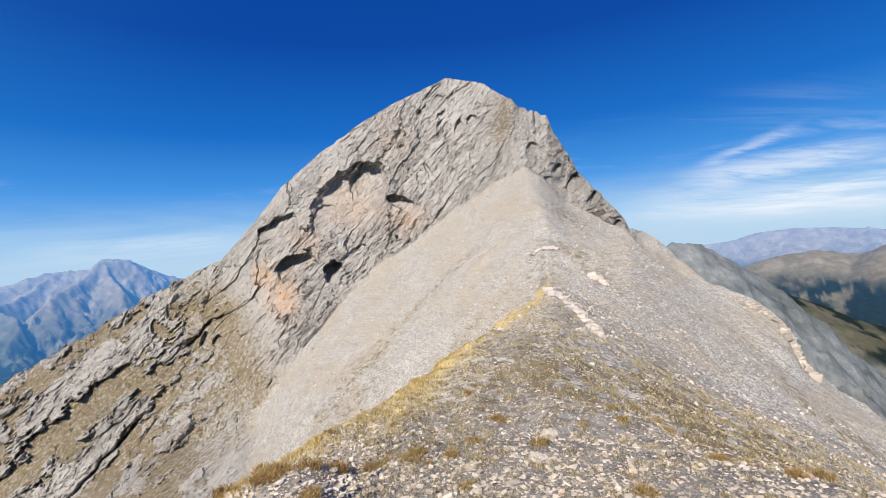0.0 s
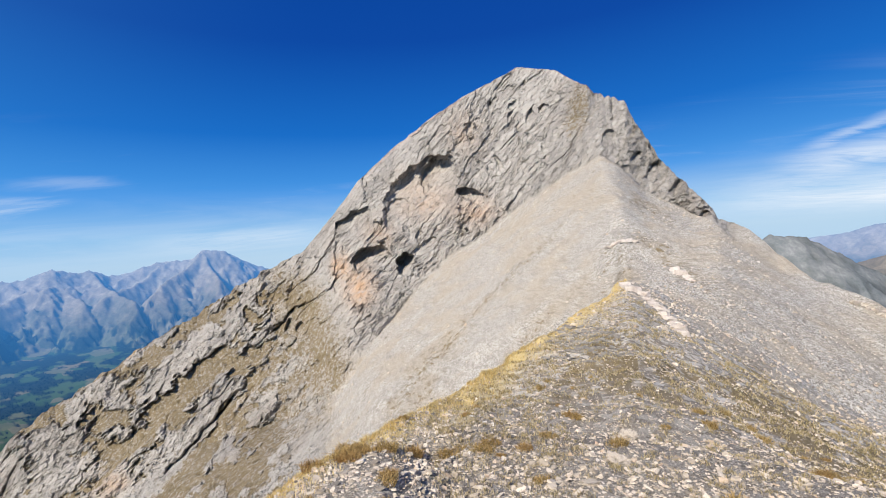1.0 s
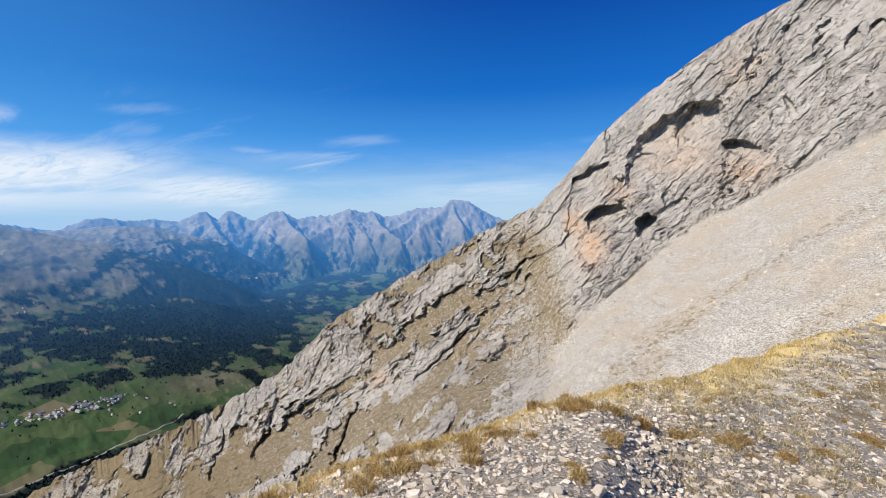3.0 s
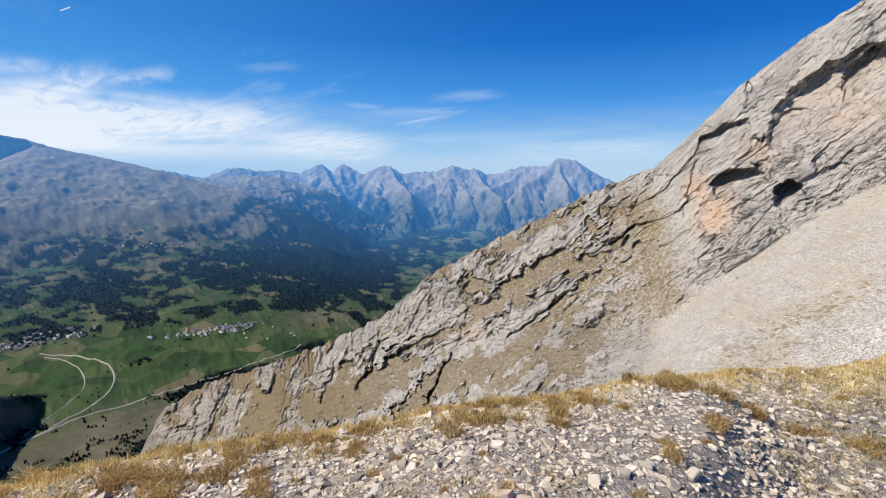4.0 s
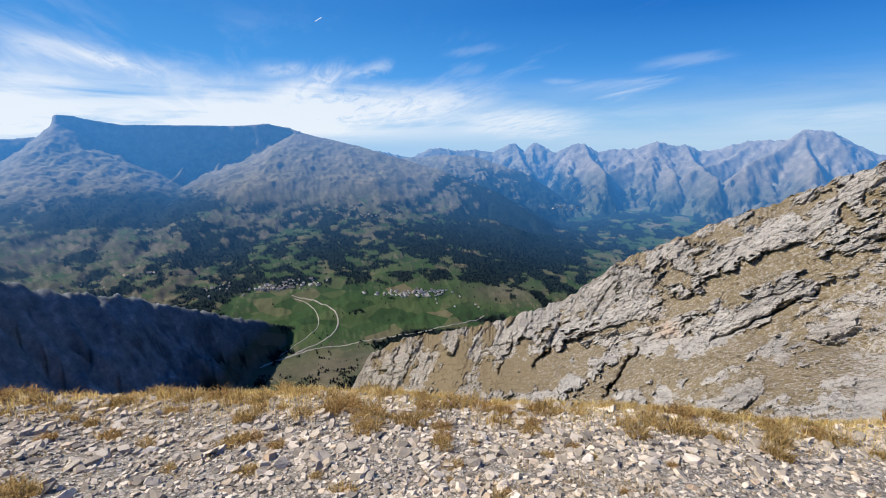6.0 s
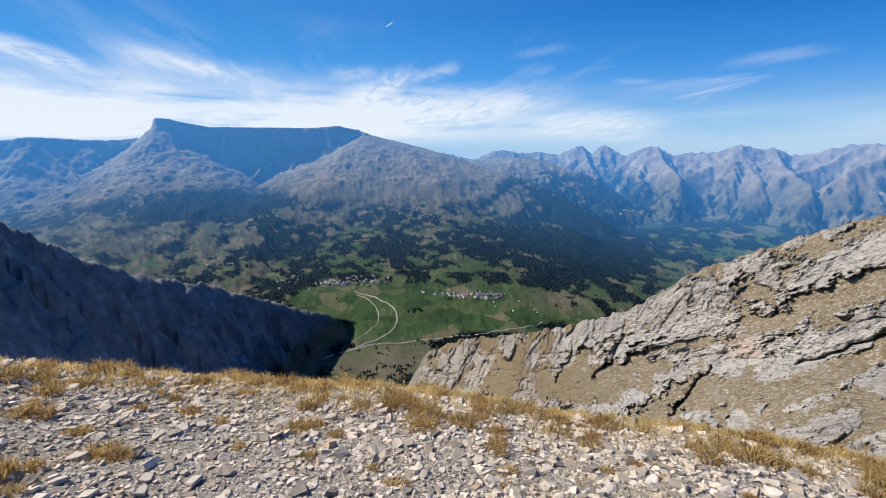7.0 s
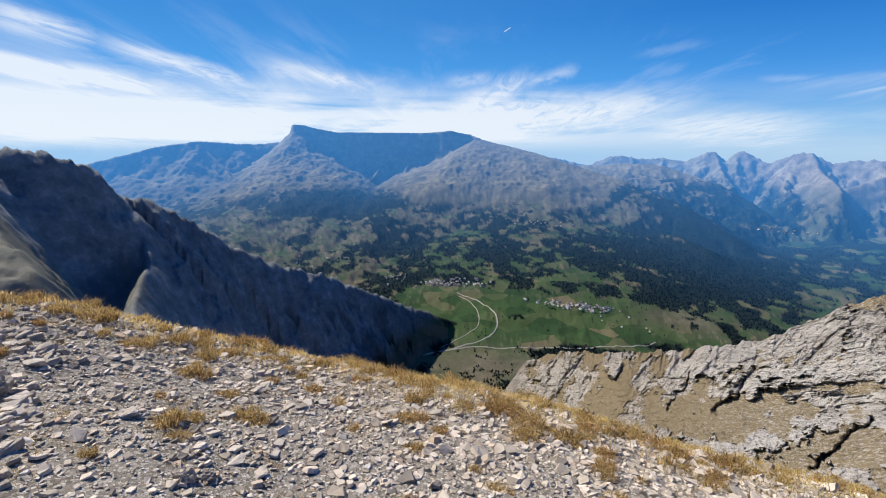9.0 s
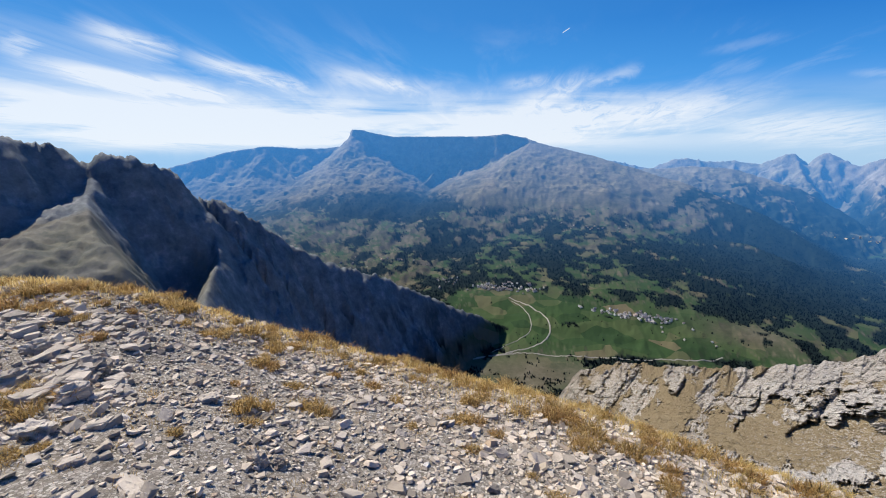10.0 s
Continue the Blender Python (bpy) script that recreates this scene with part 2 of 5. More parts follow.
def mountain_material():
    m = Nodes("limestone_and_scree", 0.92, 0.12)
    big, mid, fine = m.noise(0.02, 4), m.noise(0.25, 8, 0.7, distort=0.6), m.noise(1.6, 6, 0.75)
    streaks = m.noise(0.35, 6, 0.7, (1, 1, 0.25))
    rock = m.ramp(m.math("ADD", m.math("MULTIPLY", mid, 0.6), m.math("MULTIPLY", streaks, 0.4)), (0.34, (0.262, 0.236, 0.206)), (0.48, (0.375, 0.343, 0.303)), (0.64, (0.48, 0.447, 0.40)))
    rock = m.mix(m.span(big, 0.50, 0.70, 0, 0.4), rock, (0.41, 0.345, 0.28))
    rock = m.mix(m.span(m.attr("tone"), 0.34, 0.64, 0.0, 0.34), rock, (0.50, 0.475, 0.435))
    rock = m.mix(m.span(m.attr("tone"), 0.45, 0.20, 0.0, 0.38), rock, (0.255, 0.245, 0.235))
    rock = m.mix(m.math("MULTIPLY", m.attr("iron"), m.span(mid, 0.30, 0.52)), rock, (0.55, 0.345, 0.20))
    grit = m.noise(0.55, 7, 0.68, distort=0.8)
    rock = m.mix(m.span(grit, 0.43, 0.33, 0, 0.4), rock, (0.20, 0.18, 0.155))
    rock = m.mix(m.span(grit, 0.56, 0.68, 0, 0.5), rock, (0.56, 0.535, 0.495))
    # thin dark cracks along the beds and along the steep joints
    beds = m.strata(0.22, 7.0, (0, -46, 24), 5, 0.6, 0.4)
    joints = m.strata(0.16, 6.0, (0, -72, 10), 5, 0.62, 0.5)
    cracks = m.math("MAXIMUM", m.math("MULTIPLY", m.crack(beds, 0.018), m.span(mid, 0.44, 0.54)), m.math("MULTIPLY", m.crack(joints, 0.014), m.span(streaks, 0.46, 0.56)))
    layers = m.strata(0.55, 9.0, (0, -46, 24), 6, 0.7, 0.3)
    rock = m.mix(m.span(layers, 0.45, 0.36, 0, 0.25), rock, (0.25, 0.23, 0.205))
    rock = m.mix(m.math("MULTIPLY", m.math("MAXIMUM", cracks, m.math("MULTIPLY", m.attr("crack"), 0.8)), 0.8), rock, (0.10, 0.088, 0.075))
    pebbles = m.cells(5.0)
    grey = m.n.new("ShaderNodeSeparateColor")
    m.l.new(pebbles, grey.inputs[0])
    scree = m.ramp(m.math("ADD", m.math("MULTIPLY", m.noise(1.6, 8, 0.88), 0.75), m.math("MULTIPLY", grey.outputs[0], 0.25)), (0.42, (0.17, 0.15, 0.125)), (0.49, (0.37, 0.34, 0.30)), (0.57, (0.55, 0.52, 0.465)))
    scree = m.mix(m.span(m.noise(0.05, 5), 0.42, 0.62, 0, 0.5), scree, (0.37, 0.305, 0.22))
    scree = m.mix(m.span(m.noise(0.5, 6, 0.75, (0.25, 0.25, 3.2)), 0.46, 0.38, 0, 0.45), scree, (0.20, 0.175, 0.14))
    grass = m.ramp(m.noise(0.9, 7, 0.75), (0.3, (0.110, 0.083, 0.046)), (0.5, (0.190, 0.146, 0.083)), (0.75, (0.29, 0.232, 0.145)))
    c = m.mix(m.attr("scree"), rock, scree)
    g = m.span(m.math("ADD", m.math("MULTIPLY_ADD", m.attr("grass"), 0.5, -0.28), m.math("ADD", m.math("MULTIPLY", fine, 0.8), m.math("MULTIPLY", grit, 1.2))), 0.93, 1.09)
    c = m.mix(g, c, grass)
    c = m.mix(m.math("MULTIPLY", m.attr("straw"), m.span(m.noise(2.5, 5), 0.3, 0.45)), c, (0.60, 0.475, 0.235))
    c = m.mix(m.span(fine, 0.42, 0.28, 0, 0.4), c, (0.13, 0.115, 0.095))
    chips = m.n.new("ShaderNodeSeparateColor")
    m.l.new(m.cells(55.0), chips.inputs[0])
    gaps = m.cells(55.0, "DISTANCE_TO_EDGE", "Distance")
    chip = m.ramp(chips.outputs[0], (0.0, (0.13, 0.11, 0.085)), (0.4, (0.27, 0.235, 0.19)), (0.8, (0.44, 0.395, 0.335)), (1.0, (0.60, 0.55, 0.475)))
    chip = m.mix(m.span(gaps, 0.13, 0.0, 0, 0.9), chip, (0.08, 0.068, 0.055))
    c = m.mix(m.math("MULTIPLY", m.attr("soil"), 0.85), c, chip)
    tiny = m.noise(22.0, 4, 0.7)
    c = m.mix(m.span(tiny, 0.46, 0.3, 0, 0.35), c, (0.12, 0.105, 0.085))
    hard = m.math("SUBTRACT", 1.0, m.attr("scree"))
    h = m.math("MULTIPLY", hard, m.math("ADD", m.math("ADD", m.math("MULTIPLY", layers, 0.35), m.math("MULTIPLY", cracks, -0.7)), m.math("ADD", m.math("MULTIPLY", mid, 0.5), m.math("MULTIPLY", grit, 0.8))))
    h = m.math("ADD", h, m.math("ADD", m.math("MULTIPLY", fine, m.math("MULTIPLY_ADD", m.attr("scree"), -0.05, 0.10)), m.math("ADD", m.math("MULTIPLY", tiny, 0.010), m.math("MULTIPLY", m.attr("soil"), m.math("MULTIPLY", chips.outputs[1], 0.012)))))
    m.bump(h, 1.0, 1.0)
    return m.done(c)


def valley_material(name, glow):
    m = Nodes(name, 0.95, 0.05)
    mid, fine = m.noise(0.008, 7, 0.65), m.noise(0.05, 5, 0.7)
    sep = m.n.new("ShaderNodeSeparateColor")
    m.l.new(m.cells(0.0105), sep.inputs[0])
    fields = m.ramp(sep.outputs[0], (0.0, (0.026, 0.052, 0.022)), (0.45, (0.039, 0.072, 0.027)), (0.75, (0.062, 0.085, 0.036)), (1.0, (0.13, 0.112, 0.066)))
    heath = m.ramp(m.math("ADD", m.math("MULTIPLY", mid, 0.7), m.math("MULTIPLY", fine, 0.3)), (0.35, (0.055, 0.058, 0.036)), (0.5, (0.10, 0.092, 0.062)), (0.65, (0.16, 0.138, 0.10)))
    rock = m.ramp(m.noise(0.014, 9, 0.75, distort=0.5), (0.3, (0.10, 0.083, 0.055)), (0.5, (0.17, 0.142, 0.098)), (0.7, (0.275, 0.235, 0.17)))
    rock = m.mix(m.math("MULTIPLY", m.attr("heath"), m.span(mid, 0.4, 0.6, 0.35, 0.95)), rock, m.mix(m.span(m.noise(0.012, 8, 0.75), 0.35, 0.65), (0.075, 0.073, 0.045), (0.225, 0.195, 0.115)))
    # colour of the woods, used for painted shade on two slopes too
    wood_and_shade = m.ramp(fine, (0.3, (0.006, 0.011, 0.012)), (0.7, (0.016, 0.026, 0.020)))
    c = m.mix(m.attr("meadow"), heath, fields)
    c = m.mix(m.attr("bare"), c, rock)
    # blue-grey rock; on the dark flank its lightness is painted haze
    c = m.mix(m.math("MULTIPLY", m.attr("grey_and_haze"), 0.85), c, m.ramp(m.noise(0.03, 8, 0.75), (0.35, (0.10, 0.125, 0.14)), (0.55, (0.20, 0.225, 0.24)), (0.7, (0.36, 0.37, 0.37))))
    c = m.mix(m.attr("wood_and_shade"), c, wood_and_shade)
    m.bump(m.math("ADD", m.math("MULTIPLY", mid, m.math("MULTIPLY_ADD", m.attr("bare"), 0.8, 0.2)), m.math("MULTIPLY_ADD", m.noise(0.22, 6, 0.7), 0.16, m.math("MULTIPLY", fine, 0.3))), 0.75, 6.0)
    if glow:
        # haze of the far distance, put in as blue emission
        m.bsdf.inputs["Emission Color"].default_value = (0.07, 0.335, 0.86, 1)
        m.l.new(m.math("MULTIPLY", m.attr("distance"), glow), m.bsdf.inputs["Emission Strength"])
    return m.done(c)


MOUNTAIN = mountain_material()
VALLEY, BACKDROP = valley_material("valley_ground", 0.0), valley_material("hazed_far_ranges", 0.57)

# ---- the ridge with the camera, the peak and its long wall ----
# Bearings run in degrees leftwards from the first view; heights are given as slopes of sight from the eye, 1.6 m over the foot.
EYE = 1.6
FINE = np.concatenate([np.arange(-50, -26, 0.2), np.arange(-26, 82, 0.128), np.arange(82, 100, 0.2)])
BEAR = np.concatenate([FINE, np.arange(100, 168, 0.3), np.arange(168, 310, 3.0)])


def wrap(knots):
    first = min(knots)
    return list(knots) + [(first[0] + 360, first[1])]


def sight(r, el):
    return EYE + r * np.tan(np.radians(el))


top_el = curve(wrap([(-75, -24), (-46, -18.8), (-44.3, -18.3), (-41.8, -16.8), (-38.9, -14.5), (-37.4, -10.2), (-35.1, -8), (-31.1, -6.1), (-27.9, -3.4), (-25.8, -0.7), (-23.1, 0.9), (-21.4, 3.4), (-18.7, 6.8), (-16.3, 11.2), (-14.2, 15.2), (-10.5, 17.3), (-6.4, 20), (-2.1, 20.9), (4.7, 18.5), (9.2, 16.3), (15.1, 12.4), (19.4, 8.8), (22.5, 5.1), (25.5, 1.6), (27.1, 0.1), (33.1, -2.4), (38.2, -5.7), (41.8, -7.6), (45.6, -9.5), (53.4, -14), (60, -19.4), (67.7, -22.4), (74.6, -23.9), (81.2, -24.6), (86.5, -26.5), (88.4, -29.3), (92, -34), (97, -38), (250, -34)]), BEAR)
top_r = smooth(curve(wrap([(-75, 120), (-46, 134), (-38, 152), (-30, 164), (-25, 204), (-22, 225), (-14, 300), (-2, 340), (10, 342), (27, 350), (53, 400), (75, 450), (88, 600), (97, 700), (165, 420), (250, 120)]), BEAR), 8, 0)
mid_el = smooth(curve(wrap([(-75, -26), (-46, -20.1), (-38, -15.7), (-30, -8.8), (-25, -2.6), (-23, 0), (-20, 2), (-16, 4.5), (-13, 8), (-11.3, 9.4), (-6.9, 7.3), (-1.5, 4.1), (3.2, 0.8), (7.7, -1.5), (12.3, -5.1), (16, -8.9), (19.6, -12.5), (23.2, -17), (29, -19), (40, -20), (53, -24), (75, -29), (88, -33), (97, -40), (250, -36)]), BEAR), 3, 0)
jag = fbm(BEAR * 1.3, 0 * BEAR, seed=151, octaves=4)
top_el = top_el + jag * (0.12 + 0.75 * step(-9, -13, BEAR) * step(-24.5, -22, BEAR) + 0.3 * step(22, 28, BEAR)) * step(-25, -23, BEAR) * step(92, 86, BEAR)
mid_r = smooth(curve(wrap([(-75, 105), (-46, 120), (-38, 120), (-30, 130), (-25, 165), (-23, 190), (-20, 225), (-16, 235), (-11.3, 248), (-6.9, 262), (3.2, 262), (7.7, 258), (12.3, 248), (16, 235), (19.6, 215), (23.2, 200), (29, 230), (40, 265), (53, 310), (75, 370), (88, 480), (97, 560), (165, 300), (250, 90)]), BEAR), 8, 0)
low_el = smooth(curve(wrap([(-75, -30), (-46, -21.9), (-38, -17.7), (-30, -13.1), (-23, -6.5), (-13, -5.9), (-12, -8), (-5, -14), (5, -20), (15, -24), (23, -27), (29, -29), (40, -32), (53, -34), (75, -35.5), (88, -37), (97, -42), (165, -30), (250, -40)]), BEAR), 3, 0)
low_r = smooth(curve(wrap([(-75, 90), (-46, 105), (-38, 100), (-30, 97), (-23, 110), (-13, 112), (5, 105), (23, 105), (40, 150), (53, 210), (75, 270), (88, 360), (97, 420), (165, 150), (250, 60)]), BEAR), 8, 0)
edge_el = smooth(curve(wrap([(-75, -30), (-46, -24.5), (-38, -20.6), (-30, -17.1), (-23, -12.1), (-13.4, -5.9), (-12.3, -6.6), (-10.2, -7.6), (-3, -12), (5, -16.6), (15.2, -20.7), (25.4, -24.2), (37.4, -27.5), (49.6, -29.8), (58, -30.8), (70, -31.8), (88, -30.2), (103.5, -28), (119, -23.6), (129, -19.7), (136.3, -16.6), (144.6, -12.4), (151, -11), (165, -8), (200, -4), (250, -18)]), BEAR), 4, 0)
edge_r = np.exp(smooth(np.log(curve(wrap([(-75, 20), (-50, 70), (-46, 88), (-38, 84), (-30, 78), (-23, 80), (-13.4, 80), (-12.3, 75), (-10.2, 55), (-3, 27), (5, 16), (15.2, 9.6), (25.4, 6.8), (37.4, 5.4), (49.6, 4.8), (70, 4.5), (88, 4.7), (103.5, 5.2), (119, 6.2), (129, 6.8), (136, 7), (151, 7.6), (165, 9), (200, 16), (250, 14)]), BEAR)), 3, 0))
edge_z, low_z, mid_z, top_z = sight(edge_r, edge_el), sight(low_r, low_el), sight(mid_r, mid_el), sight(top_r, top_el)
foot_r = np.clip(edge_r * 0.5, 0, 8)
foot_z = smooth(np.where((BEAR < 15), -0.26 * foot_r, edge_z * 0.45), 20, 0)
open_side = step(-13, -10, BEAR) * (1 - step(240, 300, BEAR))
hid_r = np.where(open_side > 0.5, edge_r * 2 + 8, (edge_r + low_r) / 2)
hid_r = smooth(hid_r, 4, 0)
hid_z = open_side * (edge_z - 0.72 * (hid_r - edge_r)) + (1 - open_side) * (edge_z + low_z) / 2
back_r, back_z = top_r + 260, top_z - 420


def between(r0, z0, r1, z1, n, geometric):
    t = np.linspace(0, 1, n, endpoint=False)[:, None]
    if geometric:
        r = r0 * (r1 / r0) ** t
        return r, z0 + (z1 - z0) * (r - r0) / (r1 - r0)
    return r0 + (r1 - r0) * t, z0 + (z1 - z0) * t


pieces = [
    between(np.full_like(BEAR, 0.01), np.zeros_like(BEAR), foot_r, foot_z, 46, True),
    between(foot_r, foot_z, edge_r, edge_z, 70, True),
    between(edge_r, edge_z, hid_r, hid_z, 18, True),
    between(hid_r, hid_z, low_r, low_z, 18, True),
    between(low_r, low_z, mid_r, mid_z, 76, False),
    between(mid_r, mid_z, top_r, top_z, 250, False),
    between(top_r, top_z, back_r, back_z, 14, False),
]
COUNTS = [len(p[0]) for p in pieces]
RAD, HGT = np.concatenate([p[0] for p in pieces]), np.concatenate([p[1] for p in pieces])
HGT[:134] = smooth(HGT[:134], 3, 0)
AZ = np.broadcast_to(BEAR, RAD.shape)
SIGHT = np.degrees(np.arctan2(HGT - EYE, RAD))
ROW = np.broadcast_to(np.arange(len(RAD))[:, None], RAD.shape)
R_LOW, R_MID, R_TOP = sum(COUNTS[:4]), sum(COUNTS[:5]), sum(COUNTS[:6])

# rock where the face rises over the scree, and all along the long wall
rockiness = step(R_MID - 3, R_MID + 5, ROW) * step(-25.5, -23.5, AZ)
rockiness = np.maximum(rockiness, step(22.5, 25.5, AZ + fbm(AZ * 0.3, SIGHT * 0.3, seed=3, octaves=6, gain=0.6) * 9) * step(R_LOW - 8, R_LOW, ROW))
rockiness = rockiness * (ROW < R_TOP + 14)

# beds dip to the left, parallel to the skyline; each bed ends in a sharp step
warp = fbm(AZ * 0.12, SIGHT * 0.12, seed=9, octaves=5) * 1.7
dip = curve([(-60, 60), (0, 0), (24, -24), (38, -34.5), (50, -42), (62, -47), (76, -50.5), (100, -54)], AZ)
bed = SIGHT - dip + warp * (1 - 0.45 * step(45, 65, AZ))


def crevices(n, width):
    """1 in the middle of a narrow crack, 0 away from it."""
    return np.exp(-np.abs(n) / width)


def facets(u, v, seed):
    """Broken planes: every cell has a height and a tilt of its own."""
    i, j = np.floor(u).astype(np.int64), np.floor(v).astype(np.int64)
    best, out = np.full(u.shape, 9.0, np.float32), np.zeros(u.shape, np.float32)
    zero = np.zeros_like(i)
    for di in (-1, 0, 1):
        for dj in (-1, 0, 1):
            a, b = i + di, j + dj
            ou, ov = u - a - hash01(a, b, zero, seed), v - b - hash01(a, b, zero, seed + 1)
            d = ou * ou + ov * ov
            h = (hash01(a, b, zero, seed + 2) - 0.5) + ou * (hash01(a, b, zero, seed + 3) - 0.5) * 1.6 + ov * (hash01(a, b, zero, seed + 4) - 0.5) * 1.6
            near = d < best
            best, out = np.where(near, d, best), np.where(near, h, out)
    return out


def slabs_of(u, v, seed):
    """Broken beds: u counts the beds, v the pieces along a bed; height and tone of each piece, and its open joints."""
    i = np.floor(u).astype(np.int64)
    zero = np.zeros_like(i)
    along_ = v * (0.6 + 0.9 * hash01(i, zero, zero, seed)) + 9 * hash01(i, zero, zero + 1, seed)
    j = np.floor(along_).astype(np.int64)
    fu, fv = u - i, along_ - j
    h = hash01(i, j, zero, seed + 2) - 0.5 + (fu - 0.5) * (0.9 * hash01(i, j, zero, seed + 3) - 0.15) + (fv - 0.5) * (hash01(i, j, zero, seed + 4) - 0.5) * 0.8
    joint = np.maximum(np.exp(-np.minimum(fu, 1 - fu) / 0.06), 0.7 * np.exp(-np.minimum(fv, 1 - fv) / 0.03)) * (hash01(i, j, zero, seed + 5) > 0.45)
    return h, hash01(i, j, zero, seed + 6), joint


wall = step(22, 34, AZ)
late = step(56, 74, AZ)
crag = step(-11, -15, AZ)
rag = fbm(AZ * 0.8, SIGHT * 0.8, seed=36, octaves=5, gain=0.62)
fray = fbm(AZ * 2.6, SIGHT * 2.6, seed=37, octaves=4, gain=0.65)
sway = fbm(AZ * 0.16, SIGHT * 0.16, seed=39, octaves=3)
h1, tone1, joint1 = slabs_of(bed * 0.24 + 0.5 * sway + rag * 0.16, AZ * 0.085 + rag * 0.12, 401)
h2, tone2, joint2 = slabs_of(bed * 0.78 + rag * 0.34 + sway, AZ * 0.24 + rag * 0.2, 411)
h3, tone3, joint3 = slabs_of(bed * 2.3 + rag * 0.8 + fray * 0.25, AZ * 0.75 + fray * 0.35, 421)
blocks = 2.6 * facets(AZ * 0.5 + rag * 0.35, bed * 0.7 + rag * 0.4, 311) + 1.5 * facets(AZ * 1.7 + rag * 0.6, SIGHT * 2.2 + 0.5 * AZ + fray * 0.4, 321)
steep = SIGHT + 1.9 * AZ
gash = crevices(fbm(steep * 0.10, SIGHT * 0.05, seed=17, octaves=4), 0.03) * step(-0.05, 0.3, fbm(AZ * 0.2, SIGHT * 0.2, seed=18))
slit = crevices(fbm(bed * 0.28, AZ * 0.07, seed=19, octaves=5), 0.03) * step(-0.1, 0.25, fbm(AZ * 0.25, SIGHT * 0.25, seed=20))
pits = np.maximum(fbm(AZ * 1.1, SIGHT * 1.1, seed=33, octaves=4), 0) ** 2
rough_bed = fbm(bed * 0.5, AZ * 0.09, seed=13, octaves=6, gain=0.6)
rough_up = fbm(steep * 0.25, SIGHT * 0.11, seed=21, octaves=6, gain=0.66)
rough_all = fbm(AZ * 0.24, SIGHT * 0.3, seed=31, octaves=7, gain=0.55)
outcrop = step(-0.07, 0.05, fbm(bed * 0.27, AZ * 0.075, seed=67, octaves=7, gain=0.66) * (1 - late) + late * fbm(steep * 0.13, SIGHT * 0.10, seed=69, octaves=7, gain=0.66) + 0.6 * fbm(AZ * 0.6, SIGHT * 0.6, seed=68, octaves=6, gain=0.66) + 0.25 * step(34, 24, AZ) + 0.16 * (1 - late) * step(6, 1, top_el[None, :] - SIGHT) + 0.02 - 0.03 * late)
bareness = 1 - wall * (1 - outcrop)
broken_ = step(-0.25, 0.25, fbm(AZ * 0.11, SIGHT * 0.13, seed=71, octaves=3))
relief = (2.6 + 3.5 * wall + 7 * crag) * rough_all + (1.6 + 3.5 * wall) * rough_bed + (0.8 + 5 * wall) * rough_up + blocks * (0.25 + 0.35 * broken_ + 0.25 * wall + 0.8 * crag) + 4 * fbm(AZ * 0.10, SIGHT * 0.13, seed=38, octaves=2)
relief = relief + (5.0 - 1.5 * wall) * (1 - 0.8 * late) * h1 + (1.5 + 1.3 * broken_ + 0.6 * wall) * (1 - 0.7 * late) * h2 + (0.5 + 0.7 * broken_ + 0.3 * wall) * (1 - 0.5 * late) * h3 + 5 * late * rough_up
opened = 0.6 * joint1 + (0.4 + 0.5 * broken_) * joint2 + 0.35 * joint3 * broken_
deep = (-relief + 4.5 * gash * (0.4 + 0.7 * wall + 0.8 * late) + 3.0 * slit + 2.0 * pits + 1.5 * opened) * (0.25 + 0.75 * bareness) - (2.4 - 0.8 * late) * wall * outcrop
tone = np.clip(0.45 * tone1 + 0.35 * tone2 + 0.2 * tone3, 0, 1)
crack = np.clip(np.maximum(joint2 * (0.3 + 0.6 * broken_), np.maximum(0.5 * joint3 * broken_, np.maximum(gash, slit))), 0, 1)
fade = np.minimum(step(R_MID - 3, R_MID + 9, ROW) + step(23, 26, AZ), 1)
rockiness = rockiness * fade
deep = deep * rockiness * np.maximum(RAD / 340.0, 0.6)

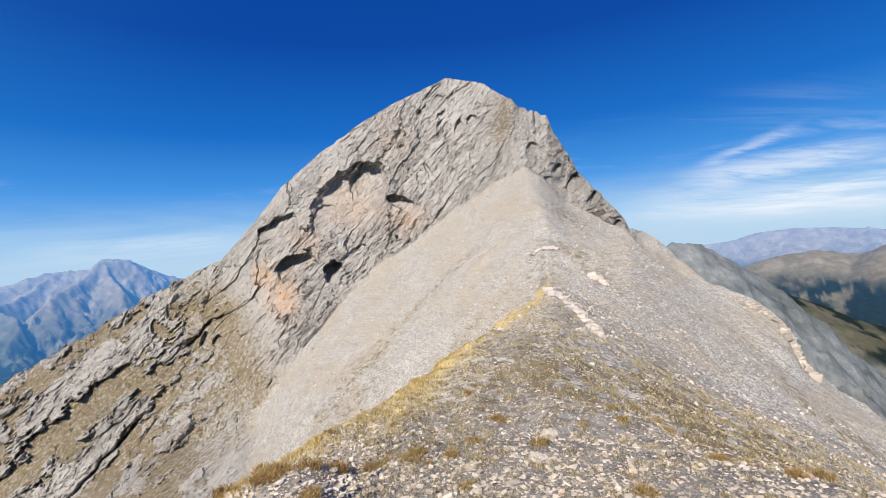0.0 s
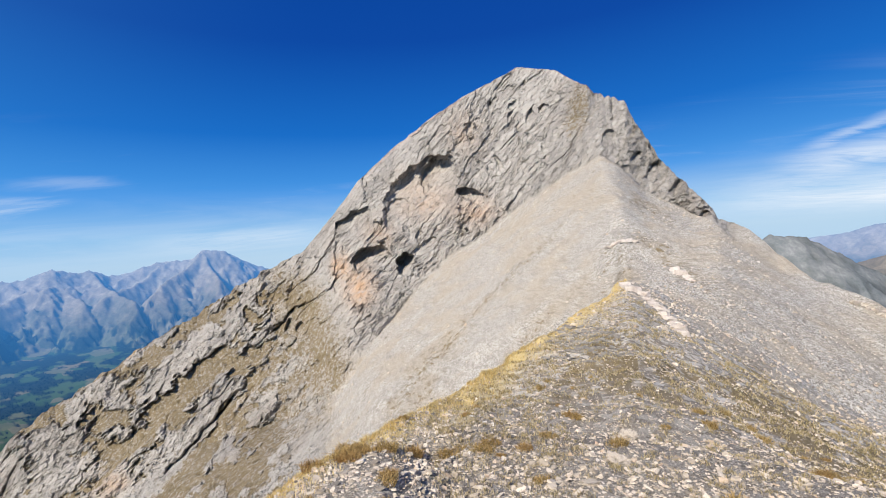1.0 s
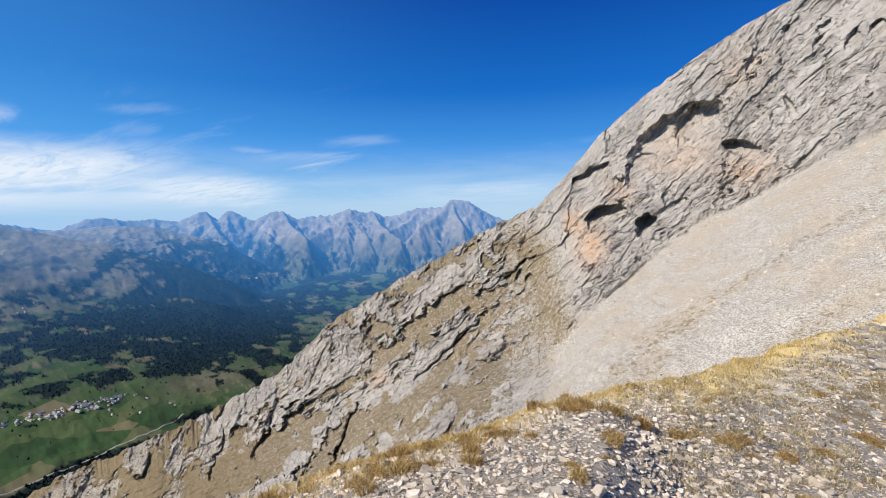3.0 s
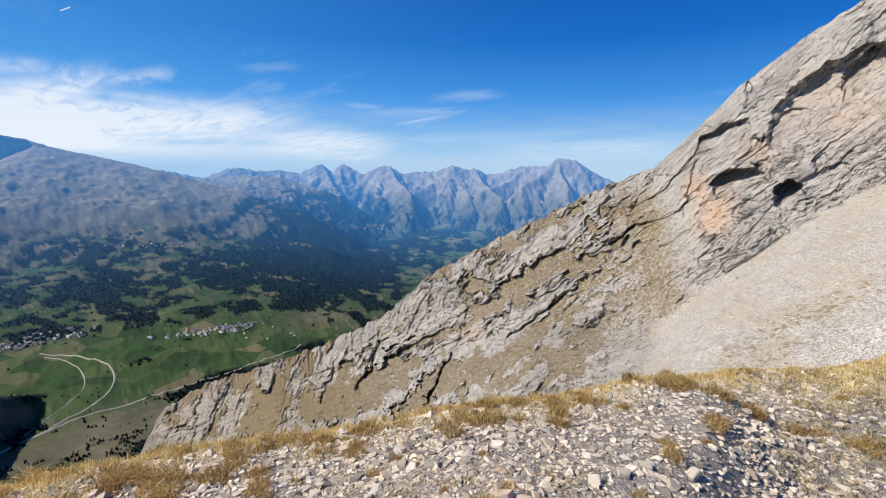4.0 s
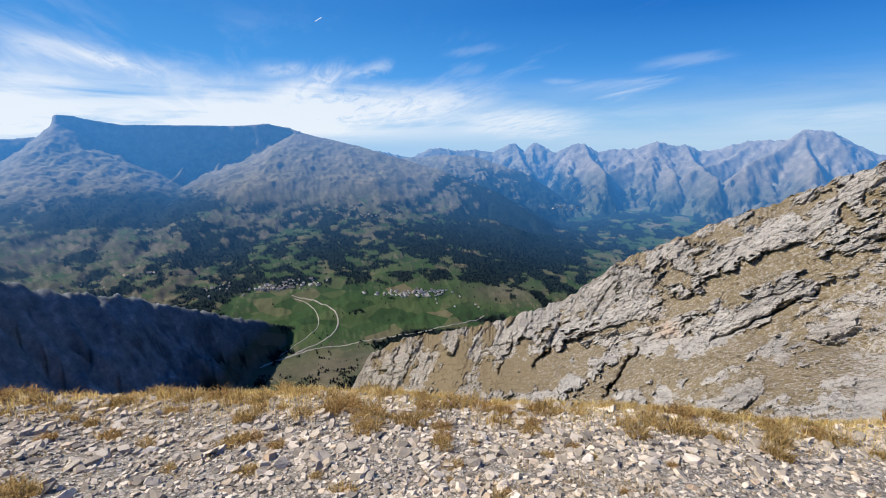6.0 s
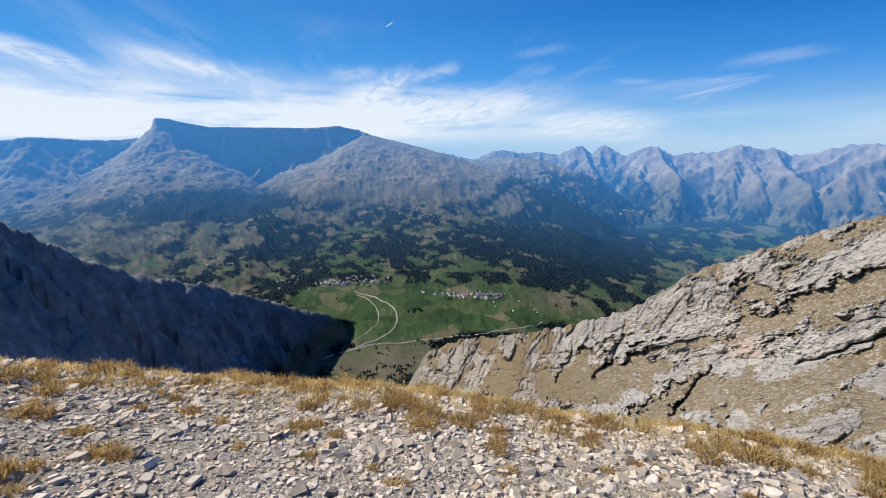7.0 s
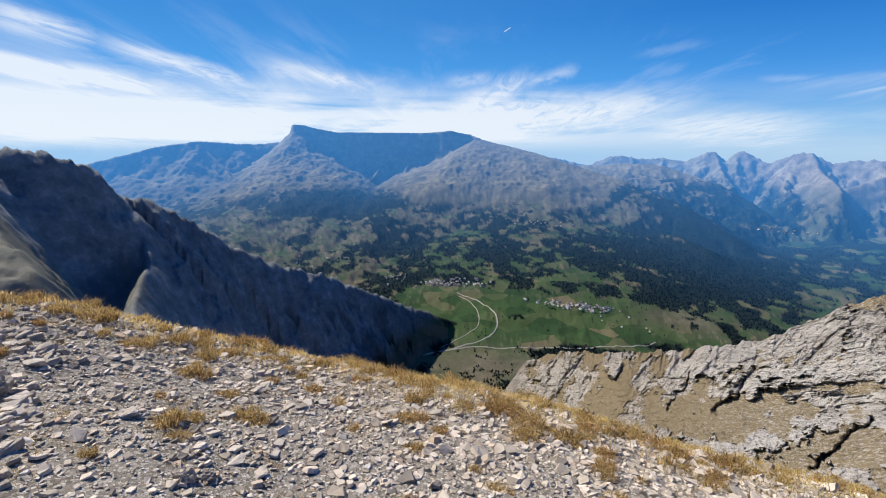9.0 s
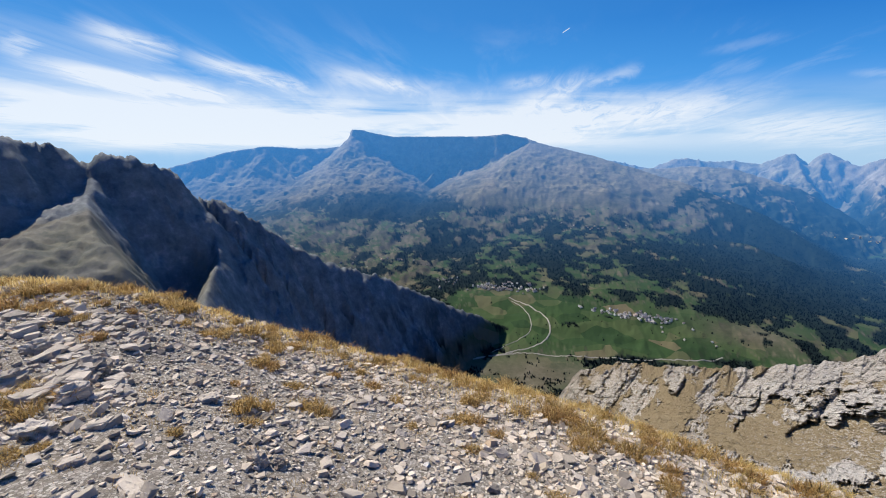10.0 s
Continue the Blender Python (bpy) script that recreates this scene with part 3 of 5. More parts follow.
# hollows and caves in the face: bearing, sight, half width, half height, depth, lean
iron = np.zeros_like(RAD)
for a0, e0, w, h, turn, d, crisp in ((11.6, 6.6, 5.6, 3.5, -42, 17, 0.5), (8.8, 8.8, 2.8, 2.3, -50, 13, 0.4), (14.6, 4.4, 2.2, 1.5, -55, 5, 0.4), (20.2, 3.5, 2.5, 1.5, -28, 14, 0.45), (18.4, -1.2, 2.3, 1.5, -5, 17, 0.35), (14.1, -2.2, 1.3, 1.5, -10, 17, 0.25), (11.5, -0.1, 1.9, 0.75, -35, 6, 0.3), (4.5, 5.9, 2.4, 0.85, 32, 12, 0.3), (20.0, -5.0, 1.7, 2.6, 0, 3.5, 0.6), (-5.0, 15.6, 0.7, 0.7, 30, 5, 0.3), (-12.3, 11.3, 0.7, 1.1, 30, 6, 0.5), (-17.3, 6.9, 0.8, 1.4, 40, 11, 0.4), (-19.3, 4.6, 0.6, 1.2, 40, 9, 0.4), (-21.6, 1.0, 0.5, 0.9, 30, 7, 0.4), (-15.2, 8.6, 0.4, 0.9, 40, 6, 0.4), (1.75, 16.7, 0.25, 0.8, 0, 4, 0.3), (-0.55, 14.9, 0.25, 0.9, 0, 4, 0.3), (18.75, 8.4, 0.25, 0.8, 0, 4, 0.3), (-3.1, 15.1, 0.3, 1.0, 20, 4, 0.3), (0.9, 9.4, 0.3, 1.6, -25, 4, 0.4), (27.6, -9.0, 0.5, 0.9, 0, 5, 0.3), (29.0, -8.6, 0.4, 1.0, 10, 5, 0.3)):
    small = min(w, h)
    da = AZ - a0 + rag * 0.55 * min(small, 1.2) + fray * 0.2 * min(small, 1)
    de = SIGHT - e0 + 0.5 * fbm(AZ * 0.7, SIGHT * 0.7, seed=43, octaves=5, gain=0.55) * min(small, 1.2)
    ct, st = math.cos(radians(turn)), math.sin(radians(turn))
    u, v = (da * ct + de * st) / w, (de * ct - da * st) / h
    q = u * u + v * v
    lip = np.clip(0.55 + 0.8 * (0.5 * da + 0.8 * de) / max(w, h), 0.05, 1)
    deep = deep * (1 - 0.6 * np.clip(1 - q, 0, 1) * (small > 0.7)) + 1.2 * d * np.clip(1.1 - q, 0, 1) ** crisp * lip * rockiness
# long dark clefts that cut the wall
for a0, e0, a1, e1, w, d in ((27.5, -6.0, 33.0, -10.5, 0.45, 6), (34, -14.5, 42.5, -21.5, 0.5, 6), (50.5, -24, 54, -30, 0.6, 9), (60, -22.5, 63, -28, 0.5, 8), (66, -24.5, 68, -29, 0.5, 7), (22.2, 2.5, 26.5, -3.5, 0.4, 5)):
    la, le = a1 - a0, e1 - e0
    n2 = la * la + le * le
    da, de = AZ + fbm(AZ * 0.7, SIGHT * 0.7, seed=44) * 0.9 - a0, SIGHT - e0
    t = np.clip((da * la + de * le) / n2, 0, 1)
    off = np.hypot(da - t * la, de - t * le) / (0.65 * w * (0.4 + 0.9 * np.abs(fbm(t * 7, a0, seed=45))))
    deep = deep + d * np.exp(-off ** 2) * rockiness
for a0, e0, w, h, much in ((20.3, -4.6, 1.9, 2.6, 1), (22.8, -2.0, 0.7, 1.6, 1), (4.5, 4.0, 3.0, 2.0, 0.45), (17.0, 1.8, 2.2, 2.0, 0.4), (5.5, 14.0, 2.0, 2.2, 0.35), (11.0, 6.0, 3.6, 2.8, 0.4), (47.7, -21.1, 1.4, 1.0, 0.6), (22, -2, 1.0, 2.0, 0.8)):
    iron = np.maximum(iron, np.exp(-((AZ - a0) / w) ** 2 - ((SIGHT - e0) / h) ** 2) * (0.95 + 0.6 * rag) * much)
RAD2 = RAD + deep
HGT2 = HGT + deep * np.tan(np.radians(SIGHT))
px, py = -RAD2 * np.sin(np.radians(AZ)), RAD2 * np.cos(np.radians(AZ))
# loose ground is uneven
HGT2 = HGT2 + (1 - rockiness) * (fbm(px * 0.09, py * 0.09, seed=51) * 1.6 * np.clip(RAD2 / 60, 0.0, 1) + fbm(px * 0.7, py * 0.7, seed=57) * 0.25 * np.clip(RAD2 / 12, 0.12, 1.0))
turf = 1 - outcrop
apron = np.exp(-((AZ - 25 - 0.3 * (SIGHT + 12)) / 4.0) ** 2) * step(2, -6, SIGHT)
summit = np.exp(-((AZ + 9.0 + 0.25 * (SIGHT - 15)) / 1.9) ** 2 - ((SIGHT - 15.2) / 3.6) ** 4)
fall_line = np.where(AZ > -14, SIGHT + 0.9 * AZ, SIGHT - 0.8 * AZ)
down = fbm(fall_line * 0.45, AZ * 0.07, seed=63, octaves=5)
loose = step(-0.05, 0.5, down) * 0.4 + 0.06 + 0.42 * step(9, 1, np.abs(RAD2 - 15)) * step(2, -16, AZ)
grass = np.clip(loose * (1 - rockiness) + rockiness * (wall * (0.16 + 0.48 * turf + 0.25 * late + 0.10) + 0.62 * apron + 0.66 * summit), 0, 1)
scree = np.clip(1 - rockiness + 0.8 * apron + 0.3 * wall * turf, 0, 1)
gap = np.log(RAD2 / edge_r[None, :])
near_edge = np.exp(-(gap / np.where(gap > 0, 0.10, 0.11 + 0.30 * step(22, 12, AZ) * (0.7 + 0.5 * fbm(AZ * 0.9, RAD2 * 0.3, seed=77)))) ** 2) * step(-13.5, -11, AZ) * step(190, 160, AZ)
straw = np.clip(near_edge * 1.6, 0, 1)
mountain = new("mountain", grid_mesh("mountain", np.stack([px, py, HGT2], -1), {"grass": grass, "scree": scree, "iron": iron, "tone": tone, "crack": crack * rockiness * bareness, "straw": straw, "soil": step(16, 7, RAD2) * (1 - 0.9 * straw)}, closed=True, broken=rockiness))
mountain.data.materials.append(MOUNTAIN)
tagged(mountain, "pale grey limestone mountain ridge with scree and caves", "mountain", kind="structure")

# ---- the valley and the ranges round it, out to the horizon ----
FAR_AZ = np.concatenate([np.arange(-50, -21, 0.2), np.arange(-21, 27, 1.5), np.arange(27, 154, 0.165), np.arange(154, 310, 2.0)])
FAR_R = np.concatenate([480 * (3500 / 480) ** np.linspace(0, 1, 215, endpoint=False), np.linspace(3500, 4850, 140)])
fr, fa = np.meshgrid(FAR_R, FAR_AZ, indexing="ij")
fx, fy = -fr * np.sin(np.radians(fa)), fr * np.cos(np.radians(fa))
far_z = -700 + 200 * step(2500, 4600, fr) + fbm(fx * 0.0022, fy * 0.0022, seed=71, octaves=3) * 26 * step(1200, 3200, fr) * (1 - 0.85 * np.exp(-((fa - 86) / 18) ** 6 - ((fr - 1800) / 450) ** 6))
# the brown knoll and the terrace that the stream has cut
for a0, r0, ra, rr, hgt in ((70.5, 2080, 3.6, 170, 20), (65.0, 2150, 3.4, 180, 16), (80, 1650, 9, 70, 8)):
    far_z = far_z + hgt * np.exp(-((fa - a0) / ra) ** 2 - ((fr - r0) / rr) ** 2)


def spread(points):
    return [(-r * math.sin(radians(a)), r * math.cos(radians(a)), EYE + r * math.tan(radians(e))) for a, r, e in points]


wx = fx + fbm(fx * 0.004, fy * 0.004, seed=111, octaves=5, gain=0.6) * 32
wy = fy + fbm(fx * 0.004, fy * 0.004, seed=112, octaves=5, gain=0.6) * 32
GULLY = ridged(fx * 0.0017, fy * 0.0017, seed=113, octaves=8, gain=0.64) - 0.70
TINY = ridged(fx * 0.032, fy * 0.032, seed=119, octaves=3, gain=0.6) - 0.7
CRAGS = (ridged(fx * 0.022, fy * 0.022, seed=121, octaves=4, gain=0.65) - 0.6) * step(2600, 3800, fr) + TINY * 0.8 * step(1450, 1250, fr)
SMALL = ridged(fx * 0.011, fy * 0.011, seed=118, octaves=4, gain=0.6) - 0.7


def ridge(points, slope, bend, carve):
    """Height of a range: its crest through (bearing, distance, sight), falling off on both sides and cut by gullies. Two slopes are those of its two flanks."""
    pts = spread(points)
    best, crest = np.full(fr.shape, -5000.0), np.full(fr.shape, -5000.0)
    tame = 0.5 if bend in (2500, 900) else 1.0
    qx, qy = fx + (wx - fx) * tame, fy + (wy - fy) * tame
    for (x0, y0, z0), (x1, y1, z1) in zip(pts, pts[1:]):
        ax, ay = x1 - x0, y1 - y0
        t = np.clip(((qx - x0) * ax + (qy - y0) * ay) / (ax * ax + ay * ay), 0, 1)
        d = np.hypot(qx - x0 - t * ax, qy - y0 - t * ay)
        w = 22 if bend >= 3000 else 5
        d = np.maximum(np.sqrt(d * d + w * w) - w - (30 if bend < 100 else 0), 0)
        flank = np.where((qx - x0) * ay - (qy - y0) * ax > 0, slope[1], slope[0]) if isinstance(slope, tuple) else slope
        h = z0 + (z1 - z0) * t - flank * bend * np.log1p(d / bend) - (0.3 * np.maximum(d - 120, 0) if bend < 100 else 0)
        crest = np.where(h > best, z0 + (z1 - z0) * t, crest)
        best = np.maximum(best, h)
    fall = np.clip((crest - best) / 220, 0, 1)
    return best + (GULLY * 190 + SMALL * 70) * carve * fall + SMALL * (24 if 200 < bend < 3000 else 14) * carve * (1 - fall) * (bend > 100) + (TINY * 26 * carve if 3000 < bend < 4500 else CRAGS * 30 * carve * (0.4 + fall))


PROW = [(141, 4750, -2.2), (137, 4700, -1.9), (131, 4650, -0.1), (126.6, 4600, 0.7), (122.5, 4560, 0.5), (119.6, 4550, 0.5), (117.3, 4520, 0.9), (116.6, 4505, 1.3), (115.9, 4500, 2.75), (115.2, 4490, 2.7), (113.2, 4470, 2.25), (111, 4450, 1.95), (104, 4380, 2.0), (99.5, 4330, 2.05), (97.4, 4300, 2.3), (95.2, 4280, 1.9), (94, 4250, 1.5), (88.5, 4100, 0.2), (83, 3950, -1.3), (77, 3800, -3), (72.5, 3650, -4.7), (68.8, 3500, -6.2), (64, 3300, -9), (60, 3150, -13)]
FAR = [(88, 4800, -1.0), (84, 4790, -0.8), (80, 4760, -1.5), (77.8, 4760, -0.6), (76.3, 4760, -0.4), (74, 4760, -0.8), (72, 4750, -0.55), (69.5, 4730, -0.9), (67.6, 4700, 0.1), (66.9, 4700, 0.1), (65.7, 4700, -0.8), (64.6, 4700, 0.2), (63.8, 4690, -0.1), (62, 4650, -1), (59.8, 4620, 0.15), (58.7, 4610, 0.2), (57, 4600, -0.9), (55, 4600, -0.55), (53, 4580, -0.4), (50.8, 4550, 0.35), (48.8, 4570, -0.2), (47.9, 4570, -0.05), (46.4, 4600, -0.7), (44.3, 4600, -0.3), (41.6, 4600, 0.5), (38.9, 4560, 0.45), (37.7, 4550, 1.4), (35.5, 4550, 1.2), (33.8, 4600, -0.1), (30, 4700, -1.5), (20, 4700, -2)]
DARK = [(95.2, 1720, -22.6), (98, 1650, -21.2), (105, 1500, -19), (112, 1380, -16.1), (118.7, 1250, -13.5), (124, 1180, -10.9), (129, 1130, -7.6), (132.8, 1100, -5.1), (134.0, 1095, -4.9), (135.4, 1090, -4.0), (136.5, 1080, -3.0), (137.6, 1070, -1.6), (138.2, 1065, -0.7), (138.8, 1060, -0.8), (139.4, 1058, -0.3), (140.2, 1056, -0.1), (140.7, 1054, -0.4), (141.3, 1052, 0.2), (141.9, 1050, 0.35), (142.5, 1050, -0.2), (143.5, 1050, -0.75), (145.1, 1045, 0.0), (146.0, 1042, 0.9), (146.8, 1040, 0.85), (149, 1020, 1.6), (160, 950, 3)]


def spurs(crest, length, sink, lean, least, seed):
    """Side ridges that run down from the high points of a crest towards the valley."""
    rng = random.Random(seed)
    out = []
    for k in range(1, len(crest) - 1):
        a, r, e = crest[k]
        if e >= max(crest[k - 1][2], crest[k + 1][2]) - 0.05 and e > least:
            for way_ in ((1,), (-1,), (1, -1))[rng.randrange(3)]:
                long = length * rng.uniform(0.6, 1.35)
                da = way_ * lean * rng.uniform(0.3, 1.3) + 1.0
                out.append([(a, r, e), (a + da * 0.35, r - long * 0.4, e - sink * rng.uniform(0.45, 0.6)), (a + da, r - long, e - sink)])
    return out


ranges = [
    ([p for p in PROW if 94 <= p[0] <= 118], 2.8, 80, 0.35),
    ([p for p in PROW if p[0] >= 115], 1.1, 400, 0.3),
    ([p for p in PROW if p[0] <= 94.0], 0.55, 1500, 0.25),
    # ribs under the cliffs of the table mountain
    ([(97.6, 4260, 0.6), (98.8, 4160, -0.9), (99.8, 4000, -2.7), (100.8, 3700, -5.6)], (1.6, 1.1), 900, 0.5),
    ([(101.6, 4280, -0.6), (102.4, 4150, -1.9), (103.4, 3950, -3.6)], (1.5, 1.0), 900, 0.45),
    ([(104.8, 4300, -0.9), (105.8, 4180, -2.0), (107.2, 4000, -3.6)], (1.5, 1.0), 900, 0.45),
    ([(111.6, 4420, 1.5), (113.2, 4280, -0.9), (114.6, 4050, -3.4), (116, 3800, -5.6)], (1.6, 1.0), 900, 0.6),
    ([(116, 4480, 1.8), (118.5, 4280, -1.6), (121, 4000, -4.6)], (1.5, 1.0), 900, 0.45),
    ([(126.6, 4600, 0.7), (124, 4300, -2.4), (122.4, 3900, -5.0)], (1.2, 0.9), 900, 0.5),
    ([(131, 4650, -0.1), (129.5, 4350, -3.0), (128, 4000, -5.0)], (1.2, 0.9), 900, 0.5),
    ([(94.4, 4240, 0.9), (94.6, 4050, -1.5), (94.2, 3700, -4.8)], (1.2, 0.9), 900, 0.4),
    ([(91, 4150, 0.6), (90.0, 3900, -2.0), (88.8, 3550, -5.6)], (0.9, 0.7), 900, 0.35),
    ([(88.5, 4100, 0.2), (87, 3700, -3.4), (85, 3350, -7.5)], 0.5, 600, 0.15),
    ([(82, 3300, -8.9), (76, 3200, -9.2), (70, 3050, -9.4), (66, 2900, -10.8), (62, 2750, -14.5)], 0.5, 900, 0.06),
    (FAR, 0.9, 2500, 1.0),
    (DARK, 1.3, 3900, 0.65),
    ([(142.4, 1040, -1.6), (144.2, 930, -4.3), (144.4, 800, -6.4), (143.4, 680, -9.6), (141.4, 560, -14.0), (140.0, 490, -18)], (1.5, 0.26), 2500, 0.6),
    ([(134.2, 1090, -5.4), (132.8, 1000, -9.4), (132.9, 930, -11.8), (134.0, 780, -14.8), (135.4, 640, -18.5)], (1.7, 1.5), 2500, 0.35),
    ([(-18, 900, -2), (-26.3, 900, -1.5), (-28.6, 920, -1.3), (-30.3, 950, -1.5), (-33, 1000, -3.1), (-35.3, 1030, -5), (-36.4, 1050, -6.2), (-40, 1150, -11), (-46, 1300, -16)], 1.1, 2500, 0.5),
    ([(-37, 1500, -7.0), (-40, 1350, -9.5), (-44, 1200, -13.5), (-50, 1100, -17)], 0.5, 800, 0.3),
    ([(-25, 4700, -2), (-30, 4650, -1.9), (-33, 4600, -1.6), (-35.5, 4600, -0.85), (-38.8, 4600, -0.6), (-42, 4600, -0.8), (-45.2, 4600, -1.2), (-50, 4600, -1.0), (-80, 4600, -1.0)], 0.7, 2500, 0.3),
    ([(-32, 3000, -5.0), (-36, 3000, -3.6), (-40, 3000, -2.8), (-43, 3050, -3.4), (-46, 3000, -2.3), (-55, 3000, -2.4)], 0.6, 2500, 0.3),
]
ranges += [(s, (1.15, 0.8), 2500, 0.9) for s in spurs(FAR, 430, 3.5, 3.6, -0.65, 3)]
# darker rounded hills before the far range
ranges += [([(86, 4350, -1.9), (81, 4300, -1.7), (76, 4250, -1.25), (72, 4200, -1.5), (69, 4150, -2.4), (66, 4100, -3.4), (63, 4000, -5.2)], 0.6, 2500, 0.6)]
ranges += [(s, 0.7, 2500, 0.2) for s in spurs([(-38.8, 4600, -0.7), (-40, 3000, -2.8), (-41, 3000, -3.0), (-44, 4600, -0.9), (-46, 3000, -2.3), (-48, 3000, -2.4)], 700, 5.5, 3.0, -4, 5)]
for points, fall, bend, carve in ranges:
    far_z = np.maximum(far_z, ridge(points, fall, bend, carve))
far_z = np.maximum(far_z, EYE + fr * np.tan(np.radians(-2.2)) - (4850 - fr) * 0.9)
far_z[:30] = far_z[:30] - np.linspace(60, 0, 30)[:, None] ** 1.2

gz = np.gradient(far_z, axis=0) / np.gradient(fr, axis=0)
ga = np.gradient(far_z, axis=1) / (fr * np.radians(np.gradient(fa, axis=1)))
tilt = np.hypot(gz, ga)
fs = np.degrees(np.arctan2(far_z - EYE, fr))
patch = fbm(fx * 0.004, fy * 0.004, seed=103, octaves=6, gain=0.6)
clump = fbm(fx * 0.016, fy * 0.016, seed=107, octaves=4, gain=0.6)


def blob(a0, e0, wa, we):
    return np.exp(-((fa - a0) / wa) ** 2 - ((fs - e0) / we) ** 2)


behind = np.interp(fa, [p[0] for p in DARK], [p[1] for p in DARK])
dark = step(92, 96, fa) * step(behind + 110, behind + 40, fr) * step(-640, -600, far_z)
east = step(-20, -24, fa)
bare = np.clip(step(-330, -200, far_z + patch * 150) * (1 - east * step(2600, 2400, fr)) + dark + east * step(1180, 1120, fr), 0, 1)
heath_m = np.clip(step(60, 68, fa) * step(1.8, -2.5, fs) + 0.3 * step(60, 75, fa) + 0.35 * step(0.15, 0.5, patch), 0, 1) * (1 - 0.75 * dark) * (1 - 0.85 * east * step(1250, 1150, fr)) + dark * (0.9 * step(137, 140, fa) * step(860, 780, fr) + 0.5 * blob(134, -14, 2, 3))
tree_shade_line = step(-4.0, -5.6, fs + patch * 2.4 + clump * 1.2 + 2.0 * step(106, 100, fa) * step(74, 80, fa) + 1.2 * step(90, 60, fa) * step(60, 50, fa) - 2.2 * step(82, 74, fa) * step(58, 62, fa))
flats = np.exp(-((fa - 86 - clump * 2) / 17) ** 6 - ((fs + 21.0 + patch * 0.8) / 3.2) ** 6)
lean_wood_shade = 0.02 * step(-17.5, -15, fs) + patch * 0.9 + clump * 1.0 + 0.75 * blob(68, -12.6, 10, 3.6) + 0.7 * blob(68, -7.5, 8, 3.0) + 0.25 * blob(98, -12, 14, 3.5) + 0.35 * blob(38, -5.5, 9, 1.6) - 1.6 * flats + 0.12 * blob(54, -9.5, 8, 2.5) - 0.35 * blob(68, -19, 5, 1.4) - 0.3 * blob(92, -27, 12, 2)
lean_wood_shade = lean_wood_shade + 1.9 * blob(87.8, -21.1, 2.4, 0.45) + 1.9 * blob(77, -24.0, 6, 0.5) + 1.8 * blob(96.8, -22.1, 2.2, 0.7) + 1.8 * blob(70, -22.4, 3, 0.4) + 1.7 * blob(83, -19.6, 1.2, 0.25) + 0.5 * blob(-43, -7.5, 5, 2.5) - 0.5 * blob(-42, -12, 5, 2.0)
# the band under the table mountain is shade, coloured as dark as woods
tree_shade_line = np.maximum(tree_shade_line, step(0.3, 0.6, blob(111.5, -6.6 , 6.6, 1.9) + clump * 0.2))
lean_wood_shade = lean_wood_shade + 1.5 * blob(111.5, -6.7, 7.0, 1.5)
wood_and_shade = step(-0.02, 0.10, lean_wood_shade) * tree_shade_line * (1 - dark * step(-20.3, -19.0, fs))
wood_and_shade = np.where(fr < 1150, wood_and_shade * 0.3, wood_and_shade)
# foot of the dark flank: forest, and shade put into the colour
wood_and_shade = np.maximum(wood_and_shade, dark * step(112, 98, fa + patch * 1.5))
wood_and_shade = np.maximum(wood_and_shade, east * step(1150, 1250, fr) * step(2600, 2300, fr) * step(-0.05, 0.08, patch + clump * 0.4))
wood_and_shade = wood_and_shade * (1 - 0.5 * dark)
meadow = np.clip(step(0.42, 0.2, tilt) * step(-6.0, -7.5, fs + patch) + flats + 0.9 * blob(52, -9.5, 10, 3.2), 0, 1) * (1 - blob(92, -27.5, 14, 2.0)) * (1 - 0.9 * blob(68, -19, 5, 1.3))
# strength of the emitted haze, rising from 1750 m outwards
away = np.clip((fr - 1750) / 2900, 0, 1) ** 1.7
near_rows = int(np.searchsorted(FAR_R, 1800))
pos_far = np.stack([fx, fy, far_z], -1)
# grey east crag and hazed dark flank, thinner on the flank's sunlit spurs
far_masks = {"bare": bare, "meadow": meadow, "wood_and_shade": wood_and_shade, "heath": heath_m, "distance": away, "grey_and_haze": np.maximum(east * step(1250, 1120, fr) * (0.9 + 0.3 * patch), dark) * (1 - 0.6 * np.maximum(step(138, 140, fa) * step(880, 840, fr), blob(134.6, -14, 1.6, 3)))}
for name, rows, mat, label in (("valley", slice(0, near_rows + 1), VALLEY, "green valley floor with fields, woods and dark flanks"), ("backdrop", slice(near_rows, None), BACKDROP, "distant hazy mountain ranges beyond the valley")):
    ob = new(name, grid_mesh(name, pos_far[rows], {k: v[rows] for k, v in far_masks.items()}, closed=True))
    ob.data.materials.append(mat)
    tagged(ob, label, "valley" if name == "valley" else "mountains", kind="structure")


def far_height(a, r):
    """Height of the valley sheet at bearings and distances."""
    i = np.clip(np.interp(r, FAR_R, np.arange(len(FAR_R))), 0, len(FAR_R) - 1.001)
    j = np.clip(np.interp(a, FAR_AZ, np.arange(len(FAR_AZ))), 0, len(FAR_AZ) - 1.001)
    i0, j0 = i.astype(int), j.astype(int)
    u, v = i - i0, j - j0
    return (far_z[i0, j0] * (1 - u) * (1 - v) + far_z[i0 + 1, j0] * u * (1 - v) + far_z[i0, j0 + 1] * (1 - u) * v + far_z[i0 + 1, j0 + 1] * u * v)


def on_floor(a, e):
    """Where the line of sight (bearing, slope) comes down on the valley sheet."""
    r = np.linspace(1000, 4300, 700)
    z = far_height(np.full_like(r, a), r)
    above = np.degrees(np.arctan2(z - EYE, r)) >= e
    k = int(np.argmax(above)) if above.any() else len(r) - 1
    return r[k], z[k]


